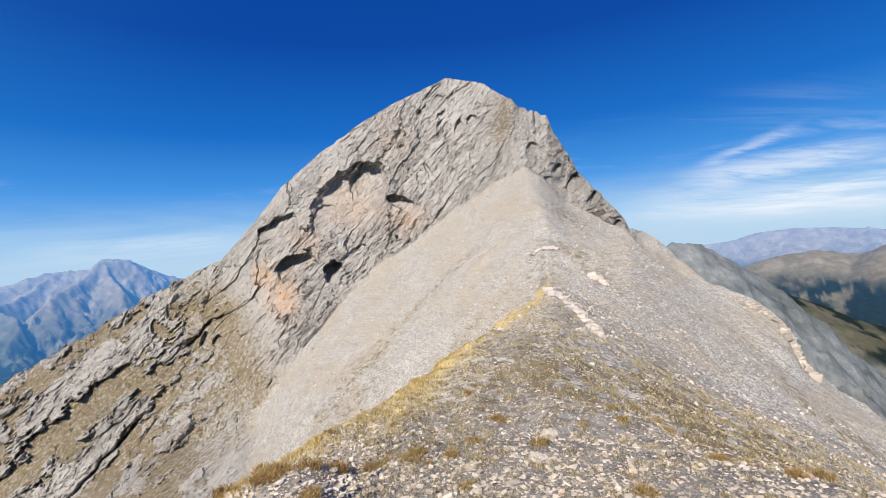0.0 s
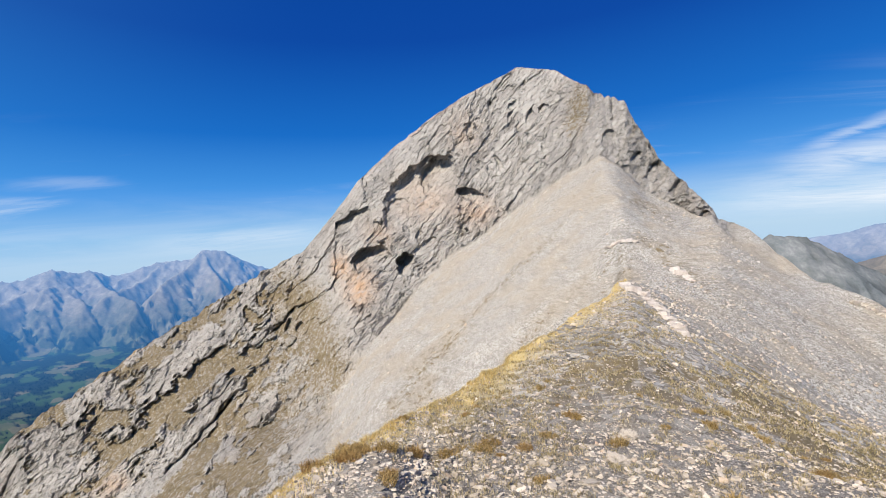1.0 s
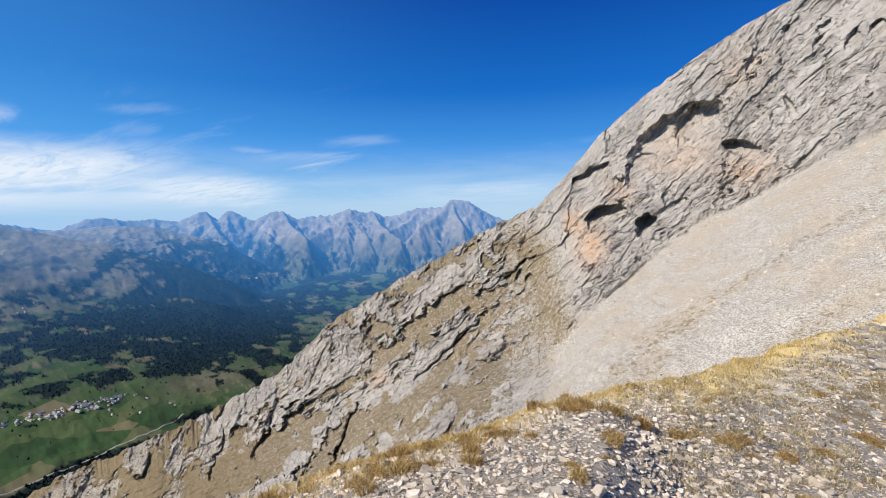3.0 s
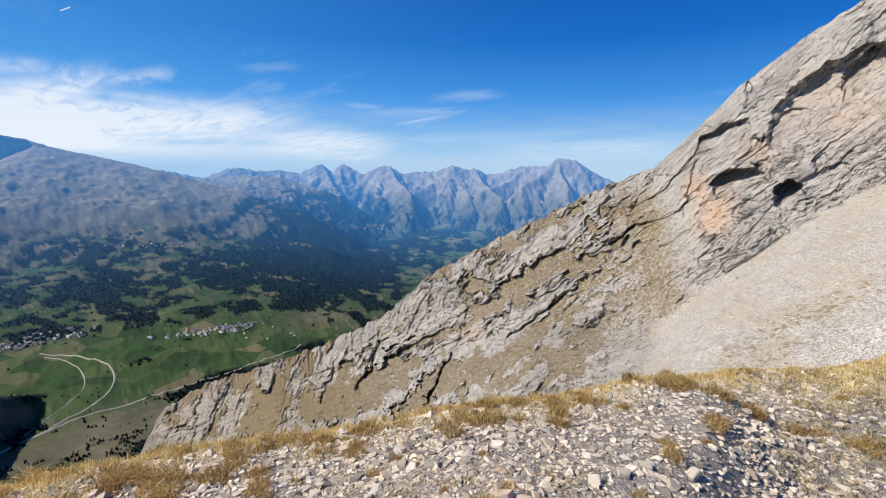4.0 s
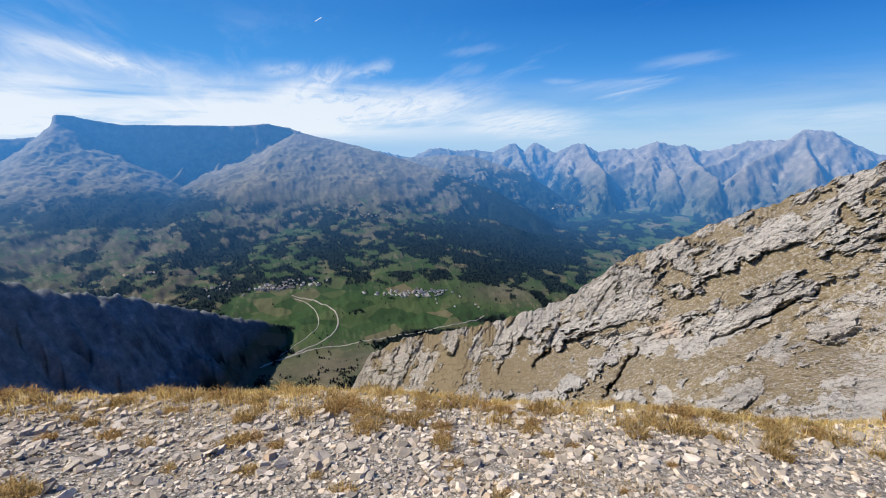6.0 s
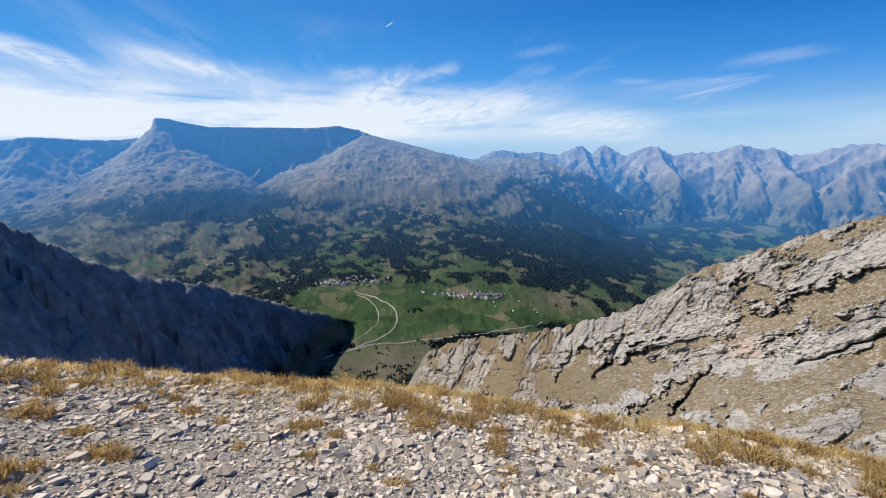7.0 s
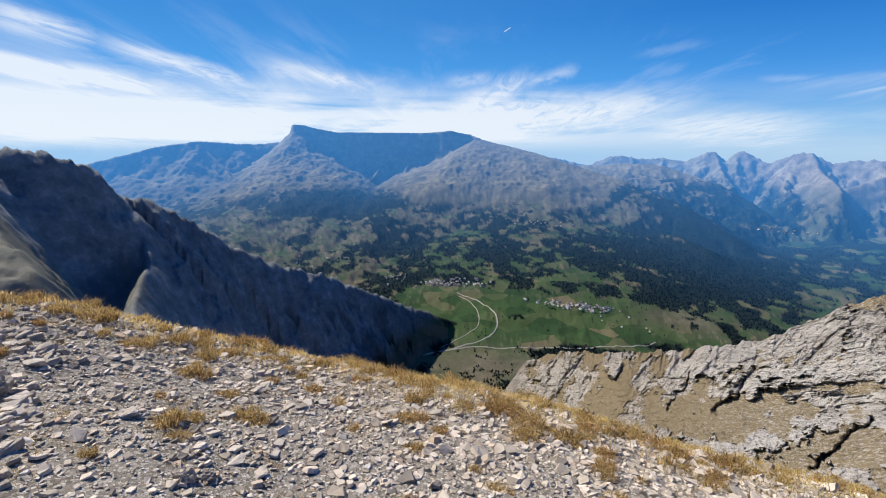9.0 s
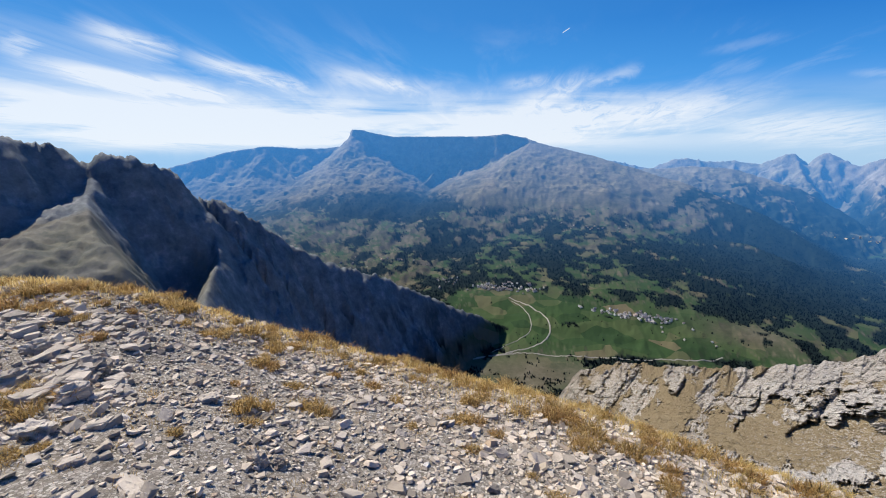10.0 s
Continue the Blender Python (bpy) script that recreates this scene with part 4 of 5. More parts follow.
# ---- woods, roads and villages ----
rng = np.random.default_rng(7)
tries = 260000
ta = rng.uniform(28, 118, tries)
tr = 1150 * (3700 / 1150) ** rng.uniform(0, 1, tries)
ii = np.clip(np.searchsorted(FAR_R, tr), 0, len(FAR_R) - 1)
jj = np.clip(np.searchsorted(FAR_AZ, ta), 0, len(FAR_AZ) - 1)
keep = (wood_and_shade[ii, jj] > 0.35) | ((clump[ii, jj] + patch[ii, jj] * 0.5 > 0.22) & (meadow[ii, jj] > 0.3) & (rng.uniform(0, 1, tries) < 0.10)) | ((fs[ii, jj] < -25) & (clump[ii, jj] > 0.05) & (rng.uniform(0, 1, tries) < 0.6))
keep &= (dark[ii, jj] < 0.4) & (tilt[ii, jj] < 0.8)
ta, tr = ta[keep][:44000], tr[keep][:44000]
tz = far_height(ta, tr)
n = len(ta)
hgt = rng.uniform(4.5, 9, n) * np.where(rng.uniform(0, 1, n) < 0.3, 0.6, 1)
wid = hgt * rng.uniform(0.28, 0.5, n)
tx, ty = -tr * np.sin(np.radians(ta)), tr * np.cos(np.radians(ta))
turn = rng.uniform(0, 6.28, n)
ring = [np.stack([tx + wid * np.cos(turn + k * 1.5708), ty + wid * np.sin(turn + k * 1.5708), tz - 0.5], -1) for k in range(4)]
verts = np.stack(ring + [np.stack([tx + wid * 0.15, ty, tz + hgt], -1)], 1)
base = np.arange(n)[:, None] * 5
tri = np.concatenate([base + np.array(t) for t in ((0, 1, 4), (1, 2, 4), (2, 3, 4), (3, 0, 4))])


def tri_mesh(name, verts, faces, flat=True):
    """A mesh from arrays of points and of equal-sided faces."""
    me = bpy.data.meshes.new(name)
    v, f = np.ascontiguousarray(verts, np.float32).reshape(-1, 3), np.ascontiguousarray(faces, np.int32)
    me.vertices.add(len(v))
    me.vertices.foreach_set("co", v.ravel())
    me.loops.add(f.size)
    me.loops.foreach_set("vertex_index", f.ravel())
    me.polygons.add(len(f))
    me.polygons.foreach_set("loop_start", np.arange(0, f.size, f.shape[1], dtype=np.int32))
    me.polygons.foreach_set("loop_total", np.full(len(f), f.shape[1], np.int32))
    me.polygons.foreach_set("use_smooth", np.full(len(f), not flat))
    me.update()
    me.validate()
    return me


# the trees emit the same blue in place of haze
m = Nodes("hazed_far_conifers", 0.9, 0.05)
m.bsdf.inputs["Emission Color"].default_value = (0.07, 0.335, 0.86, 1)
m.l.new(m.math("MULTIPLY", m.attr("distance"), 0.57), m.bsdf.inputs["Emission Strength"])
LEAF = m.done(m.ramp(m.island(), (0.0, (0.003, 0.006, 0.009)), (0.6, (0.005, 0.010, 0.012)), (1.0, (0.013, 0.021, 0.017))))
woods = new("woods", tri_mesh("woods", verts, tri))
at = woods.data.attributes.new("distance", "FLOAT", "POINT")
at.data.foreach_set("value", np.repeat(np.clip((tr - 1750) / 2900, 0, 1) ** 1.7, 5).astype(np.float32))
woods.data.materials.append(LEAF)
tagged(woods, "dark conifer woods and hedgerows on the valley slopes", "woods", kind="stuff")

m = Nodes("pale_gravel_road", 0.95, 0.05)
ROAD = m.done(m.ramp(m.noise(0.03, 5), (0.3, (0.25, 0.235, 0.20)), (0.7, (0.36, 0.335, 0.29))))


def road(points, width, label):
    """A ribbon laid over the valley floor through (bearing, sight) points."""
    key = np.array([(a, *on_floor(a, e)) for a, e in points])
    t = np.linspace(0, len(points) - 1, len(points) * 14)
    a, r = smooth(np.interp(t, np.arange(len(points)), key[:, 0]), 5, 0), smooth(np.interp(t, np.arange(len(points)), key[:, 1]), 5, 0)
    x, y = -r * np.sin(np.radians(a)), r * np.cos(np.radians(a))
    gx, gy = np.gradient(x), np.gradient(y)
    l = np.hypot(gx, gy) + 1e-6
    sides = []
    for s in (-0.5, -0.17, 0.17, 0.5):
        qx, qy = x - gy / l * width * s, y + gx / l * width * s
        qa, qr = np.degrees(np.arctan2(-qx, qy)), np.hypot(qx, qy)
        sides.append(np.stack([qx, qy, far_height(qa, qr) + 1.5 - 2.5 * (abs(s) > 0.4)], -1))
    ob = new("road", grid_mesh("road", np.stack(sides, 0), {}))
    ob.data.materials.append(ROAD)
    return tagged(ob, label, "road", kind="structure")


road([(101, -26.0), (94.6, -25.0), (91.0, -23.8), (90.2, -22.3), (90.8, -20.5), (93.7, -19.0), (96.3, -18.3)], 8, "pale winding road across the green valley floor")
road([(98.5, -25.5), (94.5, -23.7), (92.7, -22.4), (93.1, -20.5), (94.3, -19.4), (95.9, -18.7)], 5, "pale farm track winding between green fields")
road([(101.5, -26.2), (94.6, -25.0), (87.5, -25.0), (79.6, -24.2), (73.6, -23.2), (70, -21.9)], 7, "pale road along the edge of the terrace")

m = Nodes("house_wall", 0.9, 0.1)
HOUSE_WALL = m.done(m.ramp(m.random(), (0.0, (0.45, 0.42, 0.37)), (1.0, (0.80, 0.78, 0.74))))
m = Nodes("house_roof", 0.85, 0.1)
HOUSE_ROOF = m.done(m.ramp(m.random(), (0.0, (0.20, 0.20, 0.205)), (0.7, (0.36, 0.35, 0.34)), (1.0, (0.34, 0.25, 0.20))))


def part(name, bm, material, parent, label=""):
    """One mesh object under a thing or a part."""
    me = bpy.data.meshes.new(name)
    bm.to_mesh(me)
    bm.free()
    ob = new(name, me)
    me.materials.append(material)
    ob.parent = parent
    return tagged(ob, label)


def house(w, d, h):
    """A plain gabled house, with its base at the origin."""
    ob = tagged(new("house"), "small pale village house with a pitched roof", "house", "village houses")
    bm = bmesh.new()
    bmesh.ops.create_cube(bm, size=1, matrix=Matrix.Translation((0, 0, h / 2)) @ Matrix.Diagonal((w, d, h, 1)))
    part("wall", bm, HOUSE_WALL, ob)
    bm = bmesh.new()
    o, t = 0.6, 0.5
    prof = [(-d / 2 - o, h - 0.3), (0, h + d * 0.42), (d / 2 + o, h - 0.3), (d / 2 + o, h - 0.3 + t), (0, h + d * 0.42 + t), (-d / 2 - o, h - 0.3 + t)]
    ends = [[bm.verts.new((s * (w / 2 + o), y, z)) for y, z in prof] for s in (-1, 1)]
    for k in range(6):
        bm.faces.new((ends[0][k], ends[0][(k + 1) % 6], ends[1][(k + 1) % 6], ends[1][k]))
    for e in ends:
        bm.faces.new(e[:3] + e[3:])
    bmesh.ops.recalc_face_normals(bm, faces=bm.faces)
    part("roof", bm, HOUSE_ROOF, ob)
    return ob


models = [house(8, 6, 4), house(11, 6.5, 4.5), house(6.5, 6, 3.5), house(19, 9, 4.5)]
rnd = random.Random(5)
used = set()
for a0, e0, wa, we, count in ((96.5, -17.2, 5.0, 0.5, 80), (79.5, -19.2, 5.0, 0.5, 80), (104, -16.4, 2.0, 0.4, 14), (60, -8.0, 3.0, 0.3, 18), (113, -14, 6, 0.8, 16), (86, -9.0, 4, 0.3, 16), (75, -20.5, 3, 1.0, 6)):
    for k in range(count):
        a, e = rnd.gauss(a0, wa * 0.5), rnd.gauss(e0, we * 0.5)
        r, z = on_floor(a, e)
        if r > 4250:
            continue
        which = rnd.choice((0, 0, 0, 1, 1, 2, 2, 3))
        place = pose(-r * math.sin(radians(a)), r * math.cos(radians(a)), z - 0.8, 0, 0, rnd.choice((20, 35, 110, 125)) + rnd.uniform(-10, 10))
        if which not in used:
            used.add(which)
            models[which].matrix_basis = place
        else:
            copy_thing(models[which], place)
# ---- the stony crest underfoot ----
def ground_height(a, r):
    """Height of the near ground at bearings and distances."""
    a, r = np.atleast_1d(a), np.atleast_1d(r)
    col = np.clip(np.searchsorted(BEAR, a), 0, len(BEAR) - 1)
    out = np.empty(len(a))
    order = np.argsort(col, kind="stable")
    starts = np.searchsorted(col[order], np.unique(col))
    for c, grp in zip(np.unique(col), np.split(order, starts[1:])):
        out[grp] = np.interp(r[grp], RAD2[:152, c], HGT2[:152, c])
    return out


def on_ridge(a, e):
    """Where a line of sight (bearing, slope) meets the ridge: distance and height."""
    c = int(np.clip(np.searchsorted(BEAR, a), 0, len(BEAR) - 1))
    s = np.degrees(np.arctan2(HGT2[:, c] - EYE, RAD2[:, c]))
    k = int(np.argmax(s >= e))
    return RAD2[k, c], HGT2[k, c]


def edge_at(a):
    return np.interp(a, BEAR, edge_r)


def flat(a, r):
    return -r * np.sin(np.radians(a)), r * np.cos(np.radians(a))


m = Nodes("limestone_shards", 0.85, 0.2)
tone = m.ramp(m.island(), (0.0, (0.17, 0.15, 0.13)), (0.22, (0.37, 0.31, 0.235)), (0.55, (0.56, 0.475, 0.375)), (0.82, (0.72, 0.625, 0.51)), (0.94, (0.49, 0.36, 0.24)), (1.0, (0.74, 0.68, 0.60)))
tone = m.mix(m.span(m.noise(9, 5, 0.7), 0.5, 0.68, 0, 0.5), tone, (0.22, 0.195, 0.165))
m.bump(m.noise(40, 5, 0.7), 0.5, 0.01)
SHARD = m.done(tone)
m = Nodes("limestone_blocks", 0.85, 0.2)
tone = m.ramp(m.random(), (0.0, (0.31, 0.265, 0.21)), (0.5, (0.47, 0.405, 0.325)), (1.0, (0.61, 0.53, 0.435)))
tone = m.mix(m.span(m.noise(7, 6, 0.75), 0.48, 0.65, 0, 0.65), tone, (0.21, 0.185, 0.155))
m.bump(m.noise(30, 6, 0.7), 0.6, 0.015)
BLOCK = m.done(tone)


def shards(a, r, z, size, thick, sides, seed, tilt):
    """Many flat broken stones: points, quads."""
    g = np.random.default_rng(seed)
    n = len(a)
    x, y = flat(a, r)
    ang = (np.arange(sides)[None] + g.uniform(-0.33, 0.33, (n, sides))) * 2 * np.pi / sides + g.uniform(0, 6.28, (n, 1))
    rad = size[:, None] * g.uniform(0.55, 1.15, (n, sides))
    long = g.uniform(0.55, 1.0, (n, 1))
    spin = g.uniform(0, 6.28, n)
    px_, py_ = rad * np.cos(ang), rad * np.sin(ang) * long
    lx = px_ * np.cos(spin)[:, None] - py_ * np.sin(spin)[:, None]
    ly = px_ * np.sin(spin)[:, None] + py_ * np.cos(spin)[:, None]
    shrink = g.uniform(0.72, 0.98, (n, 1))
    tx_, ty_ = g.normal(0, tilt, (2, n))
    top = thick[:, None] * g.uniform(0.6, 1.4, (n, sides))
    def place(qx, qy, qz):
        return np.stack([x[:, None] + qx - tx_[:, None] * qz, y[:, None] + qy - ty_[:, None] * qz, z[:, None] + qz + tx_[:, None] * qx + ty_[:, None] * qy], -1)
    pts = np.concatenate([place(lx, ly, -0.6 * thick[:, None] + 0 * lx), place(lx * shrink, ly * shrink, top)], 1)
    quads = [(k, (k + 1) % sides, sides + (k + 1) % sides, sides + k) for k in range(sides)]
    s = sides
    quads += [(s, s + 1, s + 2, s + 3)] + ([(s, s + 3, s + 4, s + 5)] if sides == 6 else [])
    base = np.arange(n)[:, None] * 2 * sides
    return pts.reshape(-1, 3), np.concatenate([base + np.array(q) for q in quads])


g = np.random.default_rng(11)
for name, count, mid_size, least, most, sides, seed in (("rubble", 20000, 0.019, 0.008, 0.055, 4, 12), ("plates", 7000, 0.029, 0.018, 0.08, 6, 14)):
    near_a = g.uniform(8, 160, count)
    near_r = np.sqrt(g.uniform(0, 1, count) * (edge_at(near_a) ** 2 - 1.44) + 1.44)
    front_a = g.uniform(-50, 14, count)
    front_r = 1.6 * (np.minimum(edge_at(front_a), 18) / 1.6) ** (g.uniform(0, 1, count) ** 0.75)
    rear_a = g.uniform(160, 310, count // 12)
    rear_r = np.sqrt(g.uniform(0.3, 30, count // 12))
    sa, sr = np.concatenate([near_a, front_a, rear_a]), np.concatenate([near_r, front_r, rear_r])
    size = np.clip(g.lognormal(0, 0.45, len(sa)) * mid_size * np.clip(sr / 5, 0.9, 1.15), least, most)
    sz = ground_height(sa, sr)
    p1, q1 = shards(sa, sr, sz + size * 0.1, size, size * g.uniform(0.10, 0.34, len(sa)), sides, seed, 0.24)
    ob = new(name, tri_mesh(name, p1, q1))
    ob.data.materials.append(SHARD)
    tagged(ob, "loose splintered grey limestone shards covering the crest" if name == "rubble" else "thin flat limestone plates scattered over the crest", "rubble", kind="stuff")

# coarser stones farther down the flank and on the scree
fa_ = g.uniform(-49, -1, 13000)
fr_ = 15 * (np.minimum(np.interp(fa_, BEAR, low_r), 110) / 15) ** g.uniform(0, 1, 13000)
fr_ = np.where(fa_ > -12, np.minimum(fr_, edge_at(fa_) * g.uniform(0.4, 1, 13000)), fr_)
size = np.clip(g.lognormal(0, 0.5, 13000) * 0.0016 * fr_, 0.025, 0.35)
rows_ = g.integers(R_LOW, R_MID, 3500)
cols_ = g.integers(int(np.searchsorted(BEAR, -36)), int(np.searchsorted(BEAR, 25)), 3500)
sa = np.concatenate([fa_, BEAR[cols_]])
sr = np.concatenate([fr_, RAD2[rows_, cols_]])
sz = np.concatenate([np.zeros(13000), HGT2[rows_, cols_]])
col_of = np.clip(np.searchsorted(BEAR, sa), 0, len(BEAR) - 1)
sz[:13000] = [np.interp(r, RAD2[:R_MID, c], HGT2[:R_MID, c]) for r, c in zip(sr[:13000], col_of[:13000])]
size = np.concatenate([size, np.clip(g.lognormal(0, 0.5, 3500) * 0.0012 * sr[13000:], 0.08, 0.7)])
p2, q2 = shards(sa, sr, sz, size, size * g.uniform(0.3, 0.6, len(sa)), 4, 13, 0.3)
ob = new("scree_stones", tri_mesh("scree_stones", p2, q2))
ob.data.materials.append(SHARD)
tagged(ob, "scattered pale stones on the scree slopes", "stones", kind="stuff")


def hull(bm, at, sx, sy, sz_, rnd, turn=0.0, n=14, lean=(0, 0)):
    """An angular block, as the hull of points in a flattened box."""
    m4 = Matrix.Translation(at) @ pose(0, 0, 0, lean[0], lean[1], turn)
    vs = []
    for k in range(n):
        p = Vector((rnd.uniform(-1, 1), rnd.uniform(-1, 1), rnd.uniform(-1, 1)))
        p = Vector([math.copysign(abs(c) ** 0.45, c) for c in p])
        if p.length > 1.35:
            p *= 1.35 / p.length
        vs.append(bm.verts.new(m4 @ Vector((p.x * sx, p.y * sy, p.z * sz_))))
    bmesh.ops.convex_hull(bm, input=vs)
    bmesh.ops.delete(bm, geom=[v for v in vs if v.is_valid and not v.link_faces], context="VERTS")


def finish(name, bm, material):
    me = bpy.data.meshes.new(name)
    bm.normal_update()
    bm.to_mesh(me)
    bm.free()
    me.materials.append(material)
    return new(name, me)


# larger slabs that lie about, each on its own
rnd = random.Random(21)
slabs = []
for k in range(10):
    bm = bmesh.new()
    hull(bm, (0, 0, 0.010), 0.075 * rnd.uniform(0.8, 1.2), 0.052 * rnd.uniform(0.7, 1.2), 0.016 * rnd.uniform(0.7, 1.6), rnd, n=16)
    slabs.append(tagged(finish("stone", bm, BLOCK), "flat angular grey limestone slab on the rubble", "stone", "loose slabs"))
first = [True] * len(slabs)
for k in range(230):
    a = rnd.uniform(12, 156) if k % 4 else rnd.uniform(-30, 12)
    lim = float(edge_at(a))
    r = math.sqrt(rnd.uniform(2.4, min(lim * 0.92, 9) ** 2))
    z = float(ground_height(a, r)[0])
    x, y = -r * math.sin(radians(a)), r * math.cos(radians(a))
    s = rnd.uniform(0.45, 1.0)
    place = pose(x, y, z + 0.008, rnd.gauss(0, 9), rnd.gauss(0, 9), rnd.uniform(0, 360))
    which = k % len(slabs)
    slabs[which].scale = (s, s, s * rnd.uniform(0.7, 1.3))
    if first[which]:
        first[which] = False
        slabs[which].matrix_basis = place
        slabs[which].scale = (1, 1, 1)
    else:
        copy_thing(slabs[which], place)
        slabs[which].scale = (1, 1, 1)

for a, e, s, mat, label in ((133.1, -37.4, (0.06, 0.05, 0.05), BLOCK, "upright grey block with a shaded face on the rubble"), (130.6, -36.4, (0.04, 0.035, 0.035), BLOCK, "small pale limestone block on the rubble"), (149.3, -24.2, (0.11, 0.09, 0.07), BLOCK, "rounded pale boulder set in the rubble"), (152.5, -25.6, (0.11, 0.08, 0.05), BLOCK, "low pale boulder set in the rubble"), (150.5, -18.4, (0.11, 0.09, 0.07), BLOCK, "weathered pale boulder on the crest"), (153.5, -20.5, (0.12, 0.09, 0.06), BLOCK, "broken pale boulder on the crest"), (147.2, -21.5, (0.12, 0.10, 0.07), BLOCK, "cracked pale boulder on the crest"), (146.5, -33.5, (0.12, 0.05, 0.022), BLOCK, "long flat pale slab on the rubble"), (137.5, -28.0, (0.09, 0.06, 0.02), BLOCK, "broad flat slab on the rubble"), (-12.7, -25.0, (0.16, 0.12, 0.11), BLOCK, "pale block beside dry grass"), (-11.5, -27.0, (0.17, 0.13, 0.08), BLOCK, "cracked pale block beside dry grass"), (-8, -30, (0.12, 0.09, 0.04), BLOCK, "flat pale slab on the rubble")):
    r, z = on_ridge(a, e)
    bm = bmesh.new()
    bmesh.ops.create_icosphere(bm, subdivisions=4, radius=1)
    shift = Vector((rnd.uniform(-50, 50), rnd.uniform(-50, 50), rnd.uniform(-50, 50)))
    for q in bm.verts:
        p = q.co.copy()
        c = noise.cell(p * 1.6 + shift) * 0.22 + noise.fractal(p * 2.2 + shift, 0.7, 2.2, 6) * 0.28 + noise.cell(p * 4 + shift) * 0.07
        p = Vector([math.copysign(abs(k) ** 0.8, k) for k in p]) * (0.95 + c)
        q.co = Vector((p.x * s[0], p.y * s[1], p.z * s[2]))
    ob = tagged(finish("boulder", bm, mat), label, "boulder")
    ob.matrix_basis = pose(-r * math.sin(radians(a)), r * math.cos(radians(a)), z + s[2] * 0.15, rnd.uniform(-8, 8), rnd.uniform(-8, 8), rnd.uniform(0, 360))

# ribs and ledges of bedrock on the flank
m = Nodes("pink_limestone", 0.85, 0.15)
m.bump(m.noise(3, 7, 0.75), 0.8, 0.15)
PINK = m.done(m.ramp(m.noise(1.6, 6, 0.7), (0.3, (0.44, 0.37, 0.31)), (0.5, (0.60, 0.52, 0.45)), (0.7, (0.70, 0.64, 0.58))))
# darker stone for the ledges, with their shade put into the colour
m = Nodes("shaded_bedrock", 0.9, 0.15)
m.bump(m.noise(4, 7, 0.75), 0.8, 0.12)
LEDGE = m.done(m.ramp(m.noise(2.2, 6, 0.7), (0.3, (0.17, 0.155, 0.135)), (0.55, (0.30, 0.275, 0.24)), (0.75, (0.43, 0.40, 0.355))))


def rib(points, size, count, mat, label, flatness=0.5, spread_=0.25):
    """A line of blocks of bedrock through (bearing, sight) points, in one mesh."""
    ob = tagged(new("rock_outcrop"), label, "rock outcrop")
    for k in range(count):
        t = (k + rnd.uniform(-0.3, 0.3)) / (count - 1) * (len(points) - 1)
        i = min(max(int(t), 0), len(points) - 2)
        f = t - i
        a = points[i][0] * (1 - f) + points[i + 1][0] * f
        e = points[i][1] * (1 - f) + points[i + 1][1] * f + rnd.gauss(0, spread_ * 0.3)
        r, z = on_ridge(a, e)
        at = Vector((-r * math.sin(radians(a)), r * math.cos(radians(a)), z))
        if k == 0:
            ob.location = base = at
        s = size * rnd.uniform(0.6, 1.25) * r / 60
        bm = bmesh.new()
        hull(bm, at - base + Vector((0, 0, s * flatness * 0.2)), s * 1.3, s * 0.8, s * flatness, rnd, turn=rnd.uniform(-30, 30), n=14, lean=(rnd.uniform(-12, 12), rnd.uniform(-12, 12)))
        bm.normal_update()
        part("block", bm, mat, ob)
    return ob


rib([(-13.0, -6.5), (-15.0, -7.8), (-16.9, -9.9), (-19.0, -12.2)], 0.5, 120, PINK, "pale pink limestone rib standing out of the scree", 0.7, 0.1)
rib([(-11.4, -1.9), (-13.0, -1.3), (-14.4, -1.1)], 0.5, 14, PINK, "thin whitish rock band across the scree", 0.4)
rib([(-18.4, -5.0), (-19.2, -5.4), (-19.9, -5.9)], 0.5, 8, PINK, "small pale rock rib on the scree", 0.6)
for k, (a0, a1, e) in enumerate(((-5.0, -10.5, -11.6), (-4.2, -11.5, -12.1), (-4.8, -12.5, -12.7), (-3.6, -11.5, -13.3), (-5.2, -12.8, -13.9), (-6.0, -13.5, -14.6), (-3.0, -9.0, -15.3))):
    rib([(a0, e + 0.2), ((a0 + a1) / 2, e + 0.1), (a1, e - 0.1)], 0.30, 26, LEDGE, "broken bedrock ledge below the crest, shade in its dark colour", 0.7, 0.3)
rib([(-37.0, -10.6), (-37.8, -12.2), (-38.6, -14.4), (-39.6, -15.6)], 0.36, 60, BLOCK, "pale crag on the edge of the flank", 1.2)
rib([(-33.5, -8.2), (-35.0, -8.8), (-36.6, -10.2)], 0.28, 40, BLOCK, "low crag along the edge of the flank", 0.8)

for points, size, count, label in (
        ([(151.5, -31.5), (147.3, -27.6), (144.6, -24.0), (148.3, -19.8), (151.5, -16.6)], 0.85, 80, "jagged pale bedrock rib breaking through the rubble"),
        ([(153.2, -24.5), (150.2, -22.5), (147.5, -20.5)], 1.0, 40, "weathered pale bedrock ledge in the rubble"),
        ([(142.3, -20.0), (145.0, -17.0), (148.0, -14.8)], 0.7, 40, "low broken bedrock step near the crest")):
    rib(points, size, count, BLOCK, label, 0.55, 3.0)

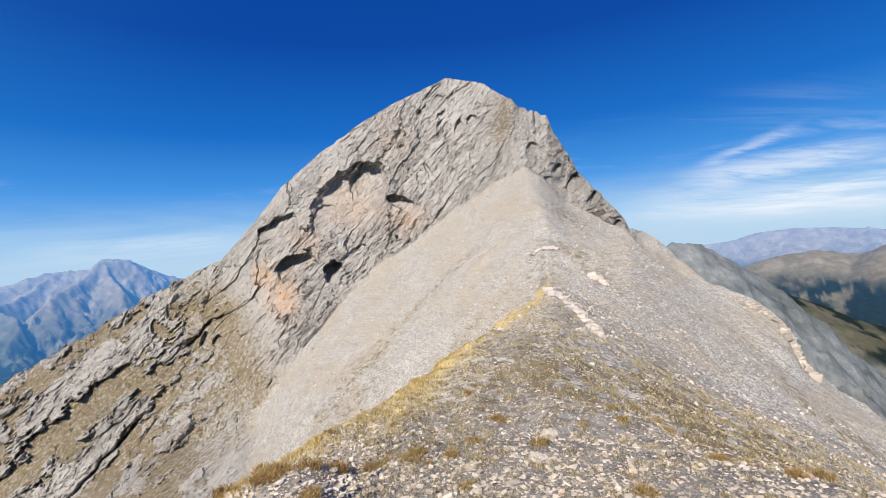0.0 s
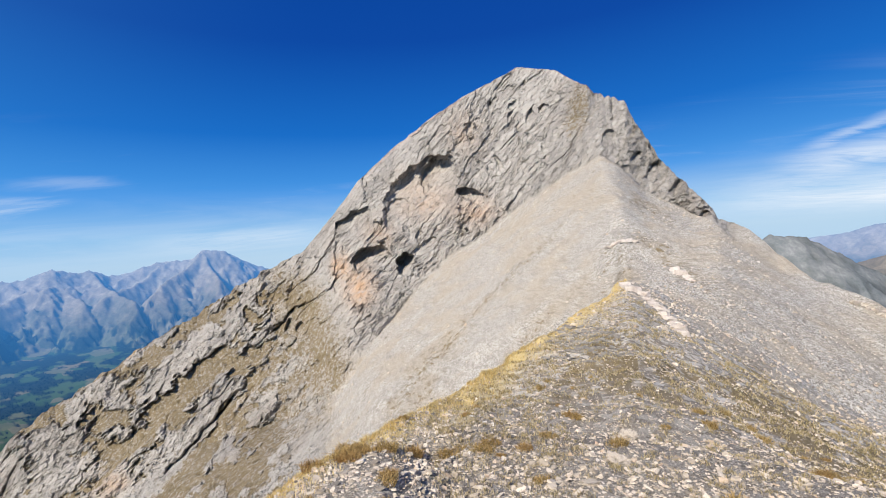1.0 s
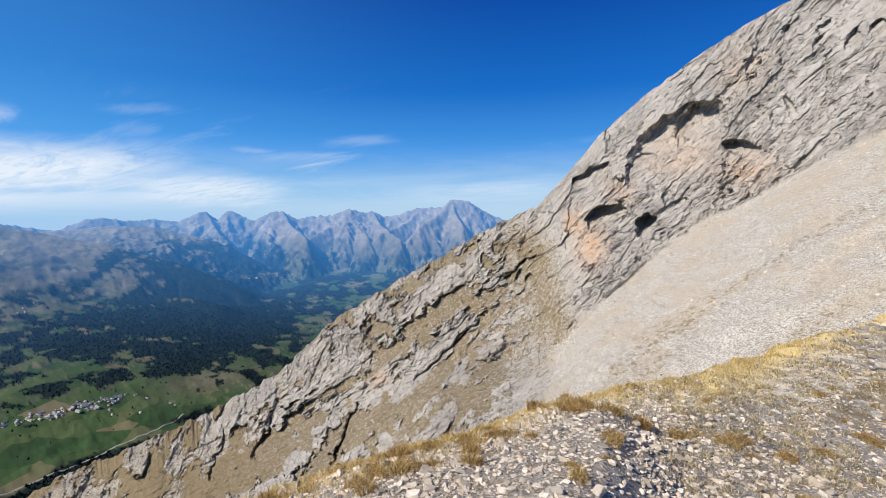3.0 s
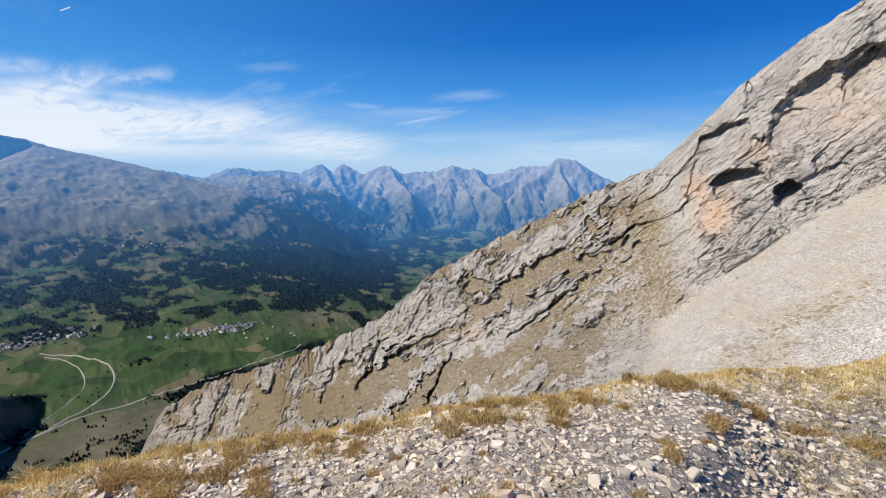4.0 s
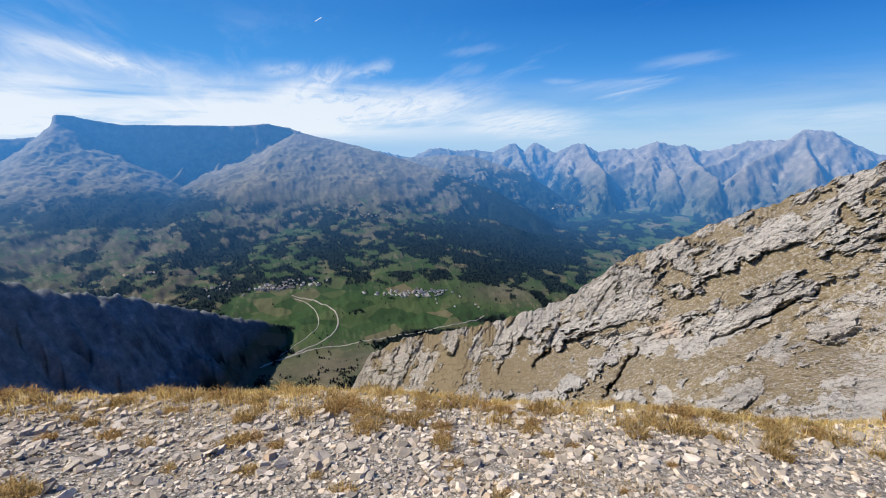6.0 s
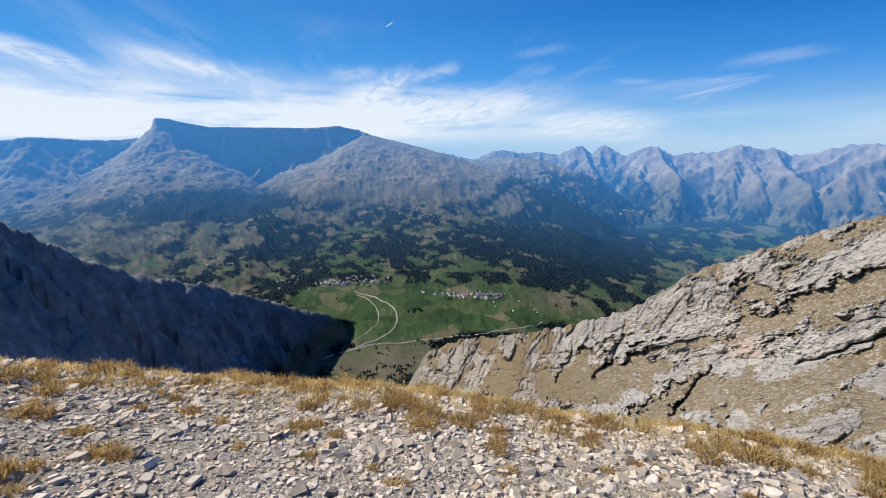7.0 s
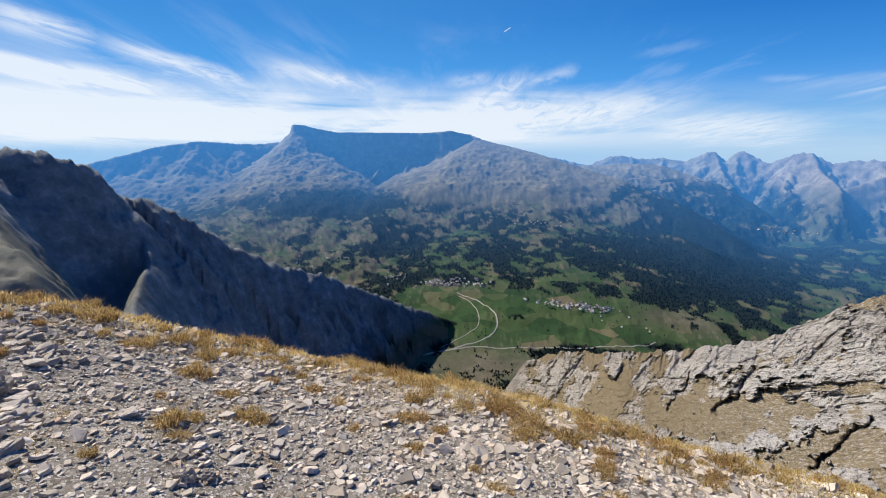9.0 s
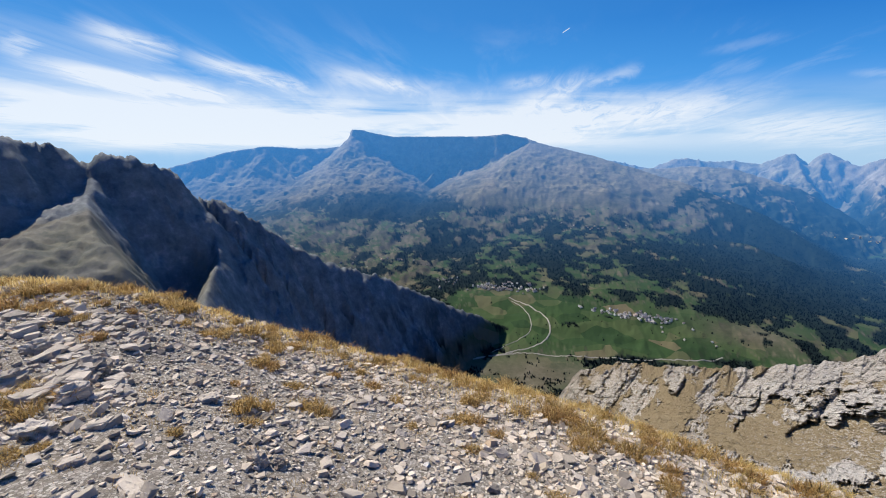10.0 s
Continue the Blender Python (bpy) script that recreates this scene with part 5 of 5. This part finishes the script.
# ---- dry grass ----
def straw_material(name, *stops):
    """Thin dry blades, which let some light through."""
    m = Nodes(name, 0.8, 0.15)
    c = m.ramp(m.island(), *stops)
    thin = m.n.new("ShaderNodeBsdfTranslucent")
    both = m.n.new("ShaderNodeMixShader")
    both.inputs[0].default_value = 0.45
    m.l.new(c, thin.inputs["Color"])
    m.l.new(m.bsdf.outputs[0], both.inputs[1])
    m.l.new(thin.outputs[0], both.inputs[2])
    m.l.new(both.outputs[0], m.n["Material Output"].inputs["Surface"])
    return m.done(c)


STRAW = straw_material("golden_straw", (0.0, (0.52, 0.36, 0.12)), (0.5, (0.73, 0.55, 0.22)), (1.0, (0.83, 0.69, 0.36)))
TUFT = straw_material("dry_tuft", (0.0, (0.22, 0.145, 0.055)), (0.35, (0.40, 0.27, 0.10)), (0.7, (0.57, 0.40, 0.16)), (1.0, (0.69, 0.52, 0.26)))
FLANK = straw_material("flank_grass", (0.0, (0.25, 0.20, 0.10)), (0.35, (0.40, 0.315, 0.16)), (0.7, (0.56, 0.45, 0.24)), (1.0, (0.70, 0.59, 0.37)))
RUST = straw_material("rusty_tuft", (0.0, (0.26, 0.16, 0.065)), (0.5, (0.46, 0.29, 0.11)), (1.0, (0.60, 0.42, 0.18)))


def blades(x, y, z, high, wide, lean, seed):
    """Tapered bent blades: points, triangles."""
    g = np.random.default_rng(seed)
    n = len(x)
    spin, way = g.uniform(0, 6.28, n), g.uniform(0, 6.28, n)
    wx_, wy_ = np.cos(spin) * wide * 0.5, np.sin(spin) * wide * 0.5
    bx, by = lean * high * np.cos(way), lean * high * np.sin(way)
    zero = np.zeros(n)
    pts = np.stack([
        np.stack([x - wx_, y - wy_, z - 0.01], -1), np.stack([x + wx_, y + wy_, z - 0.01], -1),
        np.stack([x - wx_ * 0.7 + bx * 0.35, y - wy_ * 0.7 + by * 0.35, z + high * 0.6], -1), np.stack([x + wx_ * 0.7 + bx * 0.35, y + wy_ * 0.7 + by * 0.35, z + high * 0.6], -1),
        np.stack([x + bx, y + by, z + high * (1 - 0.25 * lean)], -1)], 1)
    base = np.arange(n)[:, None] * 5
    return pts.reshape(-1, 3), np.concatenate([base + np.array(t) for t in ((0, 1, 3), (0, 3, 2), (2, 3, 4))])


# the long straw along the crest
g = np.random.default_rng(31)
ga_ = g.uniform(16, 162, 150000)
ok = fbm(ga_ * 0.35, 0 * ga_, seed=131, octaves=3) + g.uniform(-0.6, 0.5, len(ga_)) > -0.3 - 0.5 * step(60, 45, ga_)
ga_ = ga_[ok][:50000]
gr_ = edge_at(ga_) * (1 + np.where(g.uniform(0, 1, len(ga_)) < 0.85, g.normal(-0.015, 0.035, len(ga_)), g.normal(-0.10, 0.07, len(ga_))))
gb_ = np.interp(g.uniform(0, 1, 28000), np.linspace(0, 1, 6), [-13.2, -12.3, -10, -3, 5, 17])
gb_ = gb_ + g.normal(0, 0.15, len(gb_))
gq_ = edge_at(gb_) * (1.02 - np.abs(g.normal(0, 0.20, len(gb_))) * g.uniform(0.1, 1, len(gb_)))
a_, r_ = np.concatenate([ga_, gb_]), np.concatenate([gr_, gq_])
x_, y_ = flat(a_, r_)
h_ = g.uniform(0.03, 0.12, len(a_)) * np.where(a_ < 16, 0.6, 1) * (1 + 0.6 * fbm(a_ * 0.8, r_ * 0.5, seed=133)) * np.clip(r_ / 7, 0.9, 2.4)
pv, pf = blades(x_, y_, ground_height(a_, r_), h_, g.uniform(0.0035, 0.007, len(a_)) * np.clip(r_ / 5, 1, 9), g.uniform(0.1, 0.7, len(a_)), 32)
ob = new("crest_grass", tri_mesh("crest_grass", pv, pf))
ob.data.materials.append(STRAW)
tagged(ob, "long golden dry grass along the edge of the crest", "grass", kind="stuff")

# tufts, each a small dome of blades
tufts = []
for k in range(7):
    n = 250
    rad = 0.065 * np.sqrt(g.uniform(0, 1, n))
    th = g.uniform(0, 6.28, n)
    hh = g.uniform(0.03, 0.085, n) * (1.25 - rad / 0.10)
    pv, pf = blades(rad * np.cos(th) * g.uniform(0.8, 1.5), rad * np.sin(th), np.zeros(n), hh, g.uniform(0.003, 0.006, n), g.uniform(0.4, 1.4, n), 40 + k)
    ob = new("grass_tuft", tri_mesh("grass_tuft", pv, pf))
    ob.data.materials.append(RUST if k in (2, 5) else TUFT)
    tagged(ob, "rusty brown dry grass tuft among stones" if k in (2, 5) else "straw-coloured dry grass tuft among stones", "grass tuft", "grass tufts")
    tufts.append(ob)
first = [True] * len(tufts)
for k in range(285):
    if k < 225:
        a = rnd.uniform(14, 157)
        r = float(edge_at(a)) * (math.sqrt(rnd.uniform(0.16, 0.98)) if k % 5 < 3 else rnd.uniform(0.78, 0.97))
    else:
        a = rnd.uniform(-40, 14)
        r = rnd.uniform(2.6, min(14, float(edge_at(a))))
    z = float(ground_height(a, r)[0])
    s = rnd.uniform(0.8, 2.1) * (0.62 if r < 3.4 else 1.0 if r < 6 else 1.3)
    place = pose(-r * math.sin(radians(a)), r * math.cos(radians(a)), z, rnd.gauss(0, 5), rnd.gauss(0, 5), rnd.uniform(0, 360))
    which = k % len(tufts)
    if first[which]:
        first[which] = False
        tufts[which].matrix_basis = place
    else:
        tufts[which].scale = (s, s, s * rnd.uniform(0.55, 0.95))
        copy_thing(tufts[which], place)
        tufts[which].scale = (1, 1, 1)

# the sparse and small tufts of the flank
n = 6000
ca = g.uniform(-49, 12, n)
cr = 5 * (np.minimum(edge_at(ca) * 1.0, 48) / 5) ** g.uniform(0, 1, n)
ok = fbm(*[q * 0.12 for q in flat(ca, cr)], seed=141, octaves=3) + g.uniform(-0.5, 0.5, n) > -0.12
ca, cr = ca[ok], cr[ok]
per = 16
ba, br = np.repeat(ca, per), np.repeat(cr, per)
x_, y_ = flat(ba, br)
wide = 0.05 * np.clip(br / 8, 1, 3.2)
x_, y_ = x_ + g.normal(0, 1, len(x_)) * wide, y_ + g.normal(0, 1, len(x_)) * wide
qa, qr = np.degrees(np.arctan2(-x_, y_)), np.hypot(x_, y_)
pv, pf = blades(x_, y_, ground_height(qa, qr), g.uniform(0.03, 0.085, len(x_)) * np.clip(br / 10, 1, 1.9), g.uniform(0.006, 0.01, len(x_)) * np.clip(br / 5, 1, 6), g.uniform(0.6, 1.5, len(x_)), 52)
ob = new("flank_grass", tri_mesh("flank_grass", pv, pf))
ob.data.materials.append(FLANK)
tagged(ob, "sparse brown dry grass on the stony flank", "grass", kind="stuff")

# thin short grass between the stones of the crest
n = 2300
ca = g.uniform(14, 158, n)
cr = edge_at(ca) * np.sqrt(g.uniform(0.10, 0.97, n))
ok = fbm(*[q * 0.6 for q in flat(ca, cr)], seed=143, octaves=3) + g.uniform(-0.4, 0.4, n) > 0.02
ca, cr = ca[ok], cr[ok]
per = 22
ba, br = np.repeat(ca, per), np.repeat(cr, per)
x_, y_ = flat(ba, br)
x_, y_ = x_ + g.normal(0, 0.035, len(x_)), y_ + g.normal(0, 0.035, len(x_))
qa, qr = np.degrees(np.arctan2(-x_, y_)) % 360, np.hypot(x_, y_)
pv, pf = blades(x_, y_, ground_height(qa, qr), g.uniform(0.015, 0.055, len(x_)), g.uniform(0.002, 0.004, len(x_)), g.uniform(0.4, 1.4, len(x_)), 53)
ob = new("short_grass", tri_mesh("short_grass", pv, pf))
ob.data.materials.append(TUFT)
tagged(ob, "short thin dry grass between the stones of the crest", "grass", kind="stuff")
